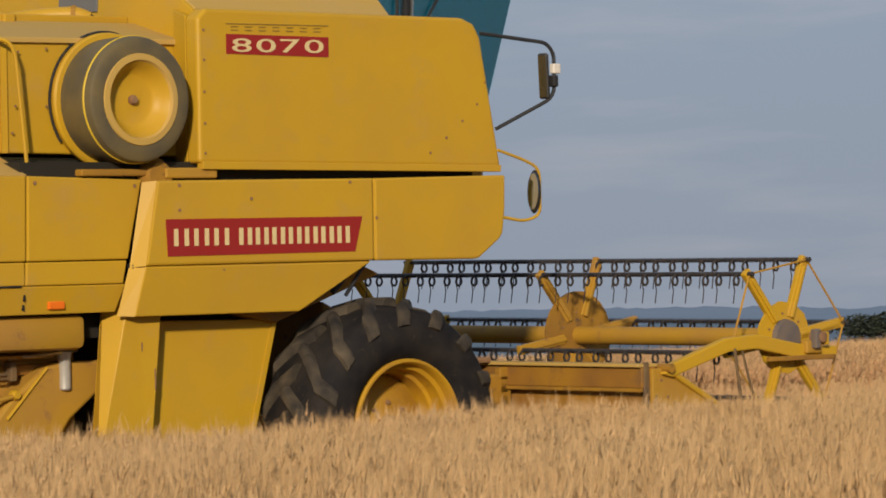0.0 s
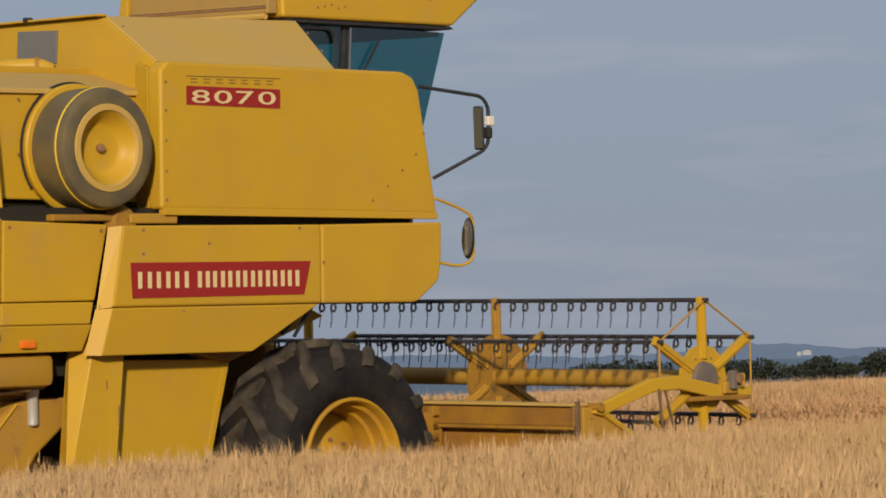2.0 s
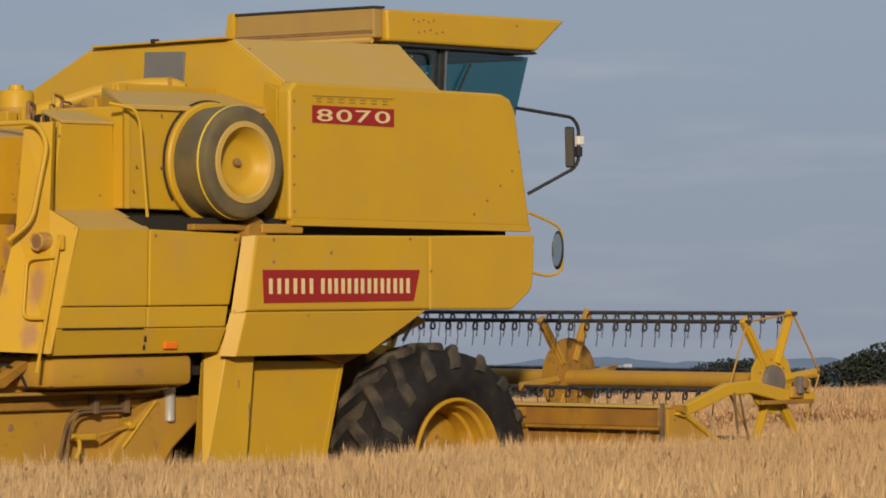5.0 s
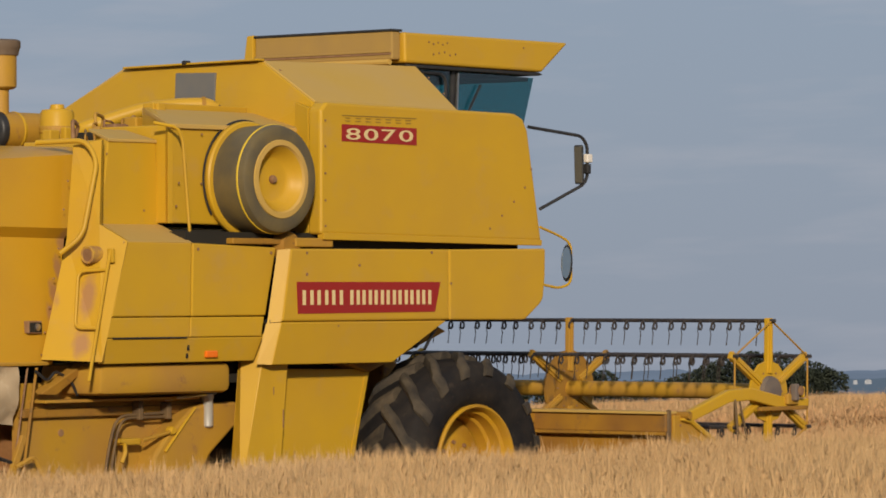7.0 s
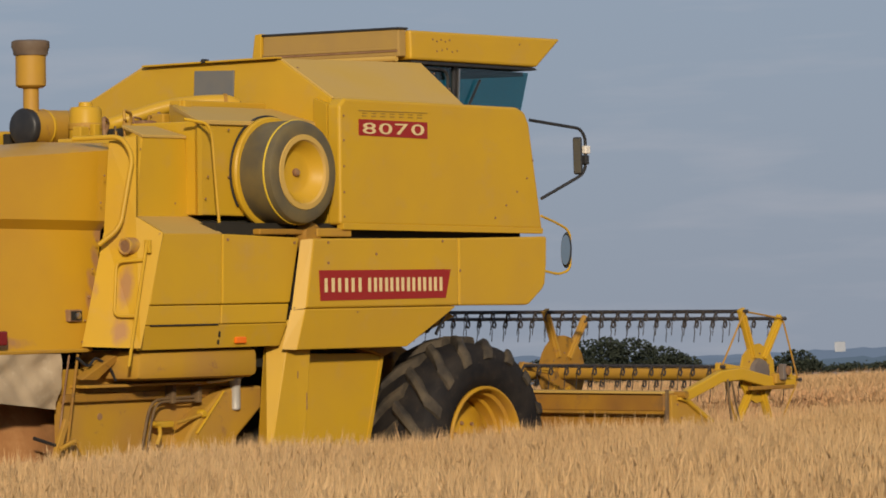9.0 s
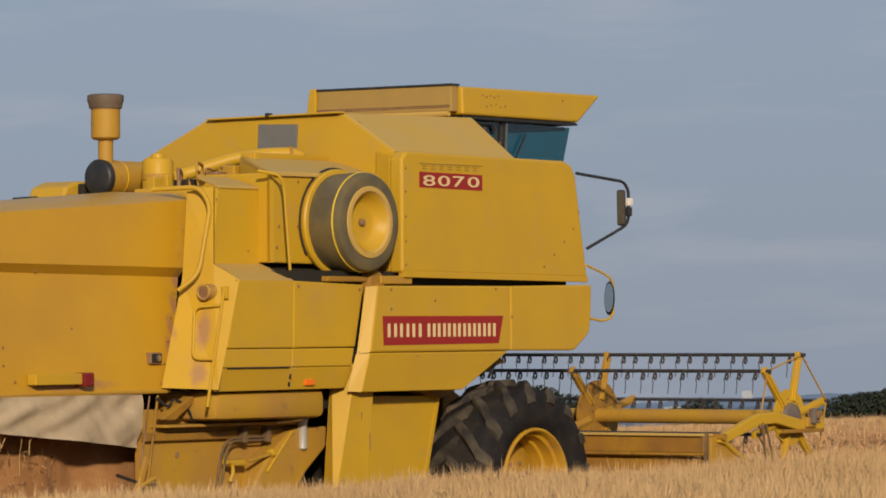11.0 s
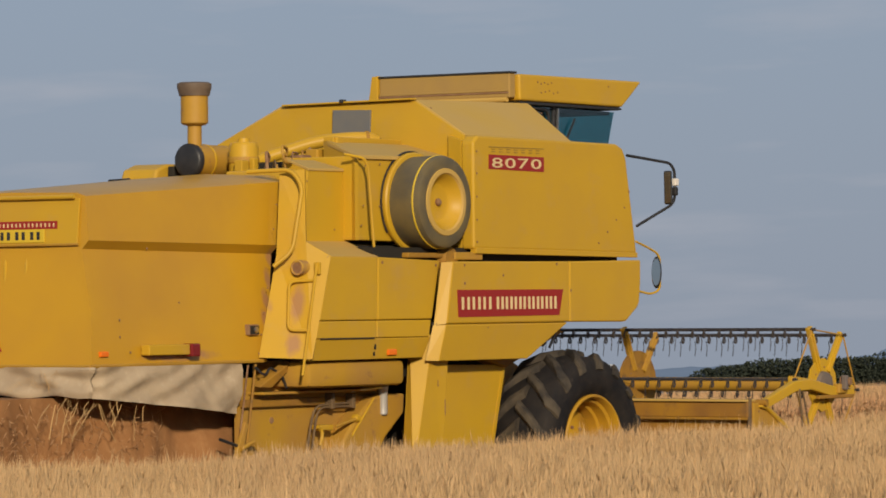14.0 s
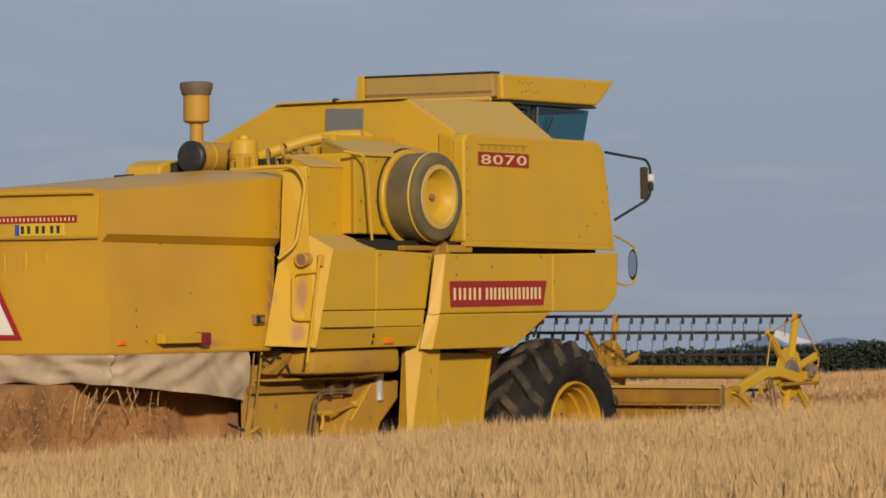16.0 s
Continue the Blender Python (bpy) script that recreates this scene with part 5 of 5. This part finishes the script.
def drive_wheel(cx, y_out, cz, r, width, name, sign=1):
    """Tyre with lugs, and a dished rim; y_out is its outer face."""
    c = (cx, y_out, cz)
    s = sign
    prof = [(0.06, 0.405), (0.02, 0.44), (0.0, 0.50), (0.0, 0.58), (0.03, 0.665), (0.07, 0.70), (width / 2, 0.722), (width - 0.07, 0.70), (width - 0.03, 0.665), (width, 0.58), (width, 0.50), (width - 0.02, 0.44), (width - 0.06, 0.405)]
    k = r / 0.785
    w = new(name)
    w.parent = combine
    bm = lathe([(s * a, b * k) for a, b in prof], (0, 0, 0), "y", 64, cap=False)
    part("tyre", bm, RUBBER, w, "black tractor tyre dusted with soil", True)
    # lugs in a herringbone
    bm = None
    for i in range(16):
        for half in (0, 1):
            a = 2 * math.pi * (i + 0.5 * half) / 16
            one = bmesh.new()
            low = []
            line = [(0.004, 0.605, -0.062, 0.10), (0.022, 0.652, -0.034, 0.40), (0.07, 0.697, 0.0, 0.85), (width * 0.30, 0.716, 0.12, 1.0), (width * 0.53, 0.722, 0.23, 1.0)]
            for yy, rr, off, rel in line:
                for dw, hh in ((-0.060, -0.006), (-0.042, 0.034), (-0.022, 0.048), (0.022, 0.048), (0.042, 0.034), (0.060, -0.006)):
                    ang = a + (off + dw) / 0.75
                    rad = (rr + hh * rel) * k
                    y2 = yy if half == 0 else width - yy
                    low.append(one.verts.new((rad * math.sin(ang), s * y2 + s * (-0.016 if half == 0 else 0.016) * (1 if hh > 0 and rel < 0.5 else 0), rad * math.cos(ang))))
            for q in range(len(line) - 1):
                for e in range(5):
                    one.faces.new((low[q * 6 + e], low[q * 6 + e + 1], low[q * 6 + 6 + e + 1], low[q * 6 + 6 + e]))
            one.faces.new(low[0:6])
            one.faces.new(low[-6:])
            bm = join(bm, one)
    tread = part("tread", bm, LUGS, w, "raised tread lugs caked with dry soil", True)
    tread["kind"] = "stuff"
    rim = lathe([(s * a, b * k) for a, b in [(0.075, 0.405), (0.035, 0.410), (0.022, 0.402), (0.022, 0.390), (0.034, 0.380), (0.085, 0.374), (0.098, 0.350), (0.180, 0.343), (0.192, 0.322), (0.290, 0.314), (0.300, 0.290)]], (0, 0, 0), "y", 56, cap=False)
    rim = part("rim", rim, YELLOW_RIM, w, "stepped yellow steel rim", True)
    disc = lathe([(s * a, b * k) for a, b in [(0.275, 0.302), (0.262, 0.290), (0.250, 0.22), (0.225, 0.185), (0.220, 0.0001)]], (0, 0, 0), "y", 48, cap=False)
    part("wheel_disc", disc, YELLOW_RIM, w, "dished wheel disc with rusty nuts", True)
    for i in range(8):
        a = 2 * math.pi * i / 8
        part("wheel_nut", lathe([(s * 0.205, 0.013), (s * 0.25, 0.015)], (0.15 * k * math.sin(a), 0, 0.15 * k * math.cos(a)), "y", 6), RUST, w)
    part("hub_cap", lathe([(s * 0.15, 0.0001), (s * 0.15, 0.06), (s * 0.225, 0.075)], (0, 0, 0), "y", 16), YELLOW_DIRTY, w)
    w.location = c
    return w


REEL_Y0, REEL_Y1, REEL_X, REEL_Z, REEL_R = -0.755, 2.95, 4.185, 1.176, 0.508


def header_unit():
    hw0, hw1 = -0.76, 3.16
    part("header_back", box(3.0, 3.05, hw0, hw1, 0.30, 1.03, 0.008), HEADER_PAINT, combine, "dirty yellow back sheet of the cutting table")
    part("header_top_band", slab([(2.93, hw0, 0.905), (2.93, hw0, 1.03), (2.93, hw1, 1.03), (2.93, hw1, 0.905)], (0.08, 0, 0), 0.008), HEADER_PAINT, combine, "dusty yellow top band")
    part("header_top_edge", box(2.90, 3.06, hw0, hw1, 1.03, 1.05, 0.005), DUSTY, combine)
    part("band_edge", box(2.92, 2.935, hw0, hw1, 0.885, 0.905), YELLOW_DIRTY, combine)
    part("lower_beam", box(2.90, 3.02, hw0, hw1, 0.55, 0.70, 0.015), HEADER_PAINT, combine)
    part("end_upright", box(2.945, 2.985, hw0 - 0.01, hw0 + 0.012, 0.5, 1.06, 0.006), BROWNHOSE, combine, "worn end upright")
    for y in (0.42, 2.4):
        part("upright", box(2.87, 2.96, y, y + 0.05, 0.5, 1.02, 0.008), YELLOW_DIRTY, combine)
    part("table_floor", slab([(3.05, hw0, 0.30), (3.85, hw0, 0.22), (3.85, hw1, 0.22), (3.05, hw1, 0.30)], (0, 0, -0.03)), YELLOW_DIRTY, combine)
    for y in (hw0 - 0.02, hw1):
        e = part("end_sheet", plate([(3.0, 1.02), (3.14, 1.02), (3.28, 0.93), (3.62, 0.74), (3.95, 0.45), (4.25, 0.2), (3.0, 0.2)], y, y + 0.03, 0.006), YELLOW_WORN, combine, "yellow crop divider sheet")
        part("divider_rib", tube([(3.14, y - 0.01, 1.0), (3.62, y - 0.01, 0.74), (4.1, y - 0.01, 0.35)], 0.02, 8), YELLOW, e)
        bolts([(3.07, y, 0.95), (3.12, y, 0.85), (3.2, y, 0.78), (3.07, y, 0.72)], (0, -1, 0), 0.014, e, RUST)
    part("auger", lathe([(hw0 + 0.06, 0.16), (hw1 - 0.05, 0.16)], (3.40, 0, 0.55), "y", 24), YELLOW_DIRTY, combine, "cross auger", True)
    fl = bmesh.new()
    prev = None
    for i in range(161):
        f = i / 160
        a = f * 2 * math.pi * 8 * (1 if f < 0.5 else -1)
        y = hw0 + 0.08 + f * (hw1 - hw0 - 0.16)
        p = fl.verts.new((3.40 + 0.15 * math.cos(a), y, 0.55 + 0.15 * math.sin(a)))
        q = fl.verts.new((3.40 + 0.27 * math.cos(a), y, 0.55 + 0.27 * math.sin(a)))
        if prev:
            fl.faces.new((prev[0], p, q, prev[1]))
        prev = (p, q)
    bmesh.ops.solidify(fl, geom=list(fl.faces), thickness=0.008)
    part("auger_flight", fl, STEEL, combine, "spiral auger flight")
    part("cutter_bar", box(3.83, 3.92, hw0, hw1, 0.18, 0.22), STEEL, combine)
    part("feeder_house", slab([(1.9, 0.95, 0.75), (3.02, 0.95, 0.35), (3.02, 0.95, 0.95), (1.9, 0.95, 1.45)], (0, 0.95, 0), 0.02), YELLOW_DIRTY, combine, "sloping feeder house")
    part("header_bracket", box(2.55, 2.95, 0.42, 0.5, 0.55, 0.98, 0.02), YELLOW_DIRTY, combine)
    part("header_bracket", box(2.45, 2.95, 0.6, 0.95, 0.70, 0.78, 0.02), YELLOW_WORN, combine)
    part("linkage", tube([(2.3, 0.6, 1.06), (2.9, 0.55, 1.06)], 0.02, 6), RUST, combine)
    # reel arms
    for y in (REEL_Y0 - 0.06, REEL_Y1 + 0.10):
        arm = [(3.06, 0.985), (3.12, 1.04), (3.60, 1.185), (3.86, 1.20), (4.30, 1.12), (4.56, 1.11), (4.56, 1.05), (4.30, 1.03), (3.86, 1.11), (3.62, 1.10), (3.14, 0.965)]
        m = part("reel_arm", plate(arm, y, y + 0.06, 0.010), YELLOW, combine, "curved yellow reel arm")
        part("bearing_block", box(4.26, 4.40, y - 0.03, y + 0.03, 1.07, 1.15, 0.012), YELLOW_WORN, m)
        part("drive_bracket", box(4.30, 4.345, y - 0.07, y - 0.02, 1.10, 1.22, 0.008), GREYMETAL, m)
        part("drive_bracket", box(4.395, 4.43, y - 0.06, y - 0.02, 1.12, 1.20, 0.008), YELLOW, m)
        part("slide_bar", box(3.95, 4.52, y - 0.02, y + 0.02, 1.03, 1.06, 0.006), YELLOW_DIRTY, m)
        part("hydraulic_motor", lathe([(-0.06, 0.02), (-0.055, 0.034), (0.0, 0.034), (0.02, 0.05)], (4.36, y - 0.02, 1.17), "y", 18), RUST, m, "small drive motor", True)
        part("ram", tube([(3.66, y, 1.12), (3.76, y, 0.45)], 0.010, 8), BROWNHOSE, m)
        part("ram", tube([(3.74, y + 0.02, 1.12), (3.90, y + 0.02, 0.62)], 0.008, 8), BROWNHOSE, m)
        part("pivot_pin", tube([(3.10, y - 0.03, 1.02), (3.10, y + 0.09, 1.02)], 0.028, 10), YELLOW_DIRTY, m)


def reel():
    """The pick-up reel: shaft, star plates and arms that turn together; its six tine bars keep upright."""
    hub = new("reel")
    hub.parent = combine
    part("reel_shaft", tube([(0, REEL_Y0, 0), (0, REEL_Y1, 0)], 0.058, 20), YELLOW_WORN, hub, "long yellow reel tube", True)
    for j, y in enumerate((REEL_Y0, 1.08, REEL_Y1 - 0.03)):
        rr = 0.225 if j != 1 else 0.285
        s = part("star_plate", lathe([(-0.012, 0.07), (-0.010, rr), (0.010, rr), (0.012, 0.07)], (0, y, 0), "y", 28 if j == 1 else 12), YELLOW if j != 1 else YELLOW_DIRTY, hub, "yellow star plate")
        for k in range(6):
            a = radians(60 * k)
            t = Matrix.Rotation(a, 4, "Y")
            bm = box(-0.030, 0.030, y - 0.022, y + 0.018, 0.13, REEL_R + 0.02, 0.006)
            bm = box(-0.012, 0.012, y - 0.035, y + 0.030, 0.13, REEL_R - 0.04, 0.004, bm=bm)
            bm.transform(t)
            part("reel_spoke", bm, YELLOW if j != 1 else YELLOW_WORN, hub)
        bolts([(0.15 * math.sin(radians(60 * k + 30)), y - 0.012, 0.15 * math.cos(radians(60 * k + 30))) for k in range(6)], (0, -1, 0), 0.012, s, RUST)
    part("bearing_cover", lathe([(-0.05, 0.03), (-0.045, 0.105), (-0.01, 0.115)], (0, REEL_Y0, 0), "y", 24), GREYMETAL, hub, "dark round bearing cover", True)
    for k in range(6):
        a, b = radians(60 * k), radians(60 * k + 60)
        rod = tube([(REEL_R * math.sin(a), REEL_Y0 - 0.03, REEL_R * math.cos(a)), (REEL_R * math.sin(b), REEL_Y0 - 0.03, REEL_R * math.cos(b))], 0.0070, 6)
        part("link_rod", rod, YELLOW_WORN, hub)
    # tine bars
    tine = None
    ring = [(0.033 * math.cos(a), 0.004 * i, -0.034 + 0.033 * math.sin(a)) for i, a in enumerate(np.linspace(1.5, 1.5 + 2 * math.pi * 1.1, 13))]
    tine = tube(ring, 0.0080, 5)
    tine = tube([(0.0, 0.05, -0.052), (0.012, 0.05, -0.10), (0.0, 0.052, -0.180)], 0.0034, 4, tine)
    tine_mesh = bpy.data.meshes.new("tine")
    bmesh.ops.recalc_face_normals(tine, faces=tine.faces)
    tine.to_mesh(tine_mesh)
    tine.free()
    tine_mesh.materials.append(BAR_STEEL)
    bars = []
    for k in range(6):
        bar = part("tine_bar", tube([(0, REEL_Y0 - 0.06, 0), (0, REEL_Y1 + 0.02, 0)], 0.0145, 10), BAR_STEEL, combine, "dark steel bar with hanging spring tines", True)
        y, i = REEL_Y0 + 0.06, 0
        while y < REEL_Y1 - 0.05:
            o = new("tine", tine_mesh)
            o.parent = bar
            o.location = (0, y, 0)
            y += 0.115 if i % 2 else 0.15
            i += 1
        bars.append((bar, 60 * k))
    return hub, bars


ROLL = 2.1               # the machine leans with the slope
SHIFT[:] = (0, 0.035, 0)
tank_sides()
SHIFT[:] = (0, 0, 0)
side_panels()
SHIFT[:] = (0, 0.05, -0.022)
tank_top()
SHIFT[:] = (0, 0.055, -0.045)
cab()
SHIFT[:] = (0, 0, 0)
mirrors()
middle_body()
drum()
lower_body()
SHIFT[:] = (0, 0.01, -0.02)
hood()
SHIFT[:] = (0, 0, 0)
engine_deck()
SHIFT[:] = (0, -0.035, 0.006)
header_unit()
SHIFT[:] = (0, 0, 0)
REEL, TINE_BARS = reel()
WADS = straw_wads()
FRONT_WHEELS = [drive_wheel(1.66, -0.175, 0.715, 0.785, 0.58, "drive_wheel"), drive_wheel(1.66, mirrored(-0.175), 0.715, 0.785, 0.58, "drive_wheel", -1)]
REAR_WHEELS = [drive_wheel(-2.35, 0.80, 0.42, 0.49, 0.34, "rear_wheel"), drive_wheel(-2.35, mirrored(0.80), 0.42, 0.49, 0.34, "rear_wheel", -1)]


# ---------------------------------------------------------------- what moves
REEL_TURN = [(0, 21), (2, 239), (4, 456), (5, 564), (7.5, 835), (8, 890), (8.5, 942), (11, 1216), (12.5, 1377), (14, 1536), (15, 1643), (16, 1754)]


REEL_LIFT = [(0, 0), (2, -0.003), (3.5, 0.010), (4.5, 0.018), (5, 0.016), (7.5, -0.010), (8.5, -0.018), (11, -0.020), (15, -0.030), (16, -0.030)]


def reel_height(t):
    return REEL_Z + float(np.interp(t, [a for a, _ in REEL_LIFT], [b for _, b in REEL_LIFT]))


def reel_angle(t):
    return float(np.interp(t, [a for a, _ in REEL_TURN], [b for _, b in REEL_TURN]))


def motions():
    lean = Matrix.Translation((0, 0, 1.96)) @ pose(0, 0, 0, ROLL) @ Matrix.Translation((0, 0, -1.96))
    walk(combine, [(t, pose(along(t), LINE_Y, LIFT) @ lean) for t in range(17)])
    steps = [k / 10 for k in range(161)]
    walk(REEL, [(k / 4, pose(REEL_X, 0, reel_height(k / 4), 0, reel_angle(k / 4), 0)) for k in range(65)])
    for bar, offset in TINE_BARS:
        walk(bar, [(t, pose(REEL_X + REEL_R * math.sin(radians(reel_angle(t) + offset)), 0, reel_height(t) + REEL_R * math.cos(radians(reel_angle(t) + offset)))) for t in steps])
    for wheels, r in ((FRONT_WHEELS, 0.78), (REAR_WHEELS, 0.485)):
        for w in wheels:
            walk(w, [(t / 2, pose(*w.location, 0, math.degrees((along(t / 2) - along(0)) / r), 0)) for t in range(33)])
    for ob, at, x, y, turn in WADS:
        ride = lambda t: pose(along(t) + x, LINE_Y + y, 1.80, 0, 0, turn)
        fall = [(0, ride(0)), (4, ride(4)), (8, ride(8)), (at, ride(at))]
        lie = pose(along(at) + x - 0.25, LINE_Y + y - 0.25, rise(LINE_Y + y - 0.25) + 0.16, 25, 15, turn + 20)
        fall.append((at + 0.46, lie))
        walk(ob, fall + ([(16, lie)] if at + 0.46 < 16 else []))
    for ob, x in SWATH_PIECES:
        at = min((k / 10 for k in range(161)), key=lambda t: abs(along(t) + 4.0 - x))
        up, down = pose(x, NEAR_EDGE, 0, ROLL * 0.8), pose(x, NEAR_EDGE, -0.40, ROLL * 0.8)
        rows = [(0, up)] + ([(at, up)] if at > 0 else [])
        rows += [(at + 0.4, down), (16, down)] if at < 15.5 else [(16, up)]
        walk(ob, rows)


motions()
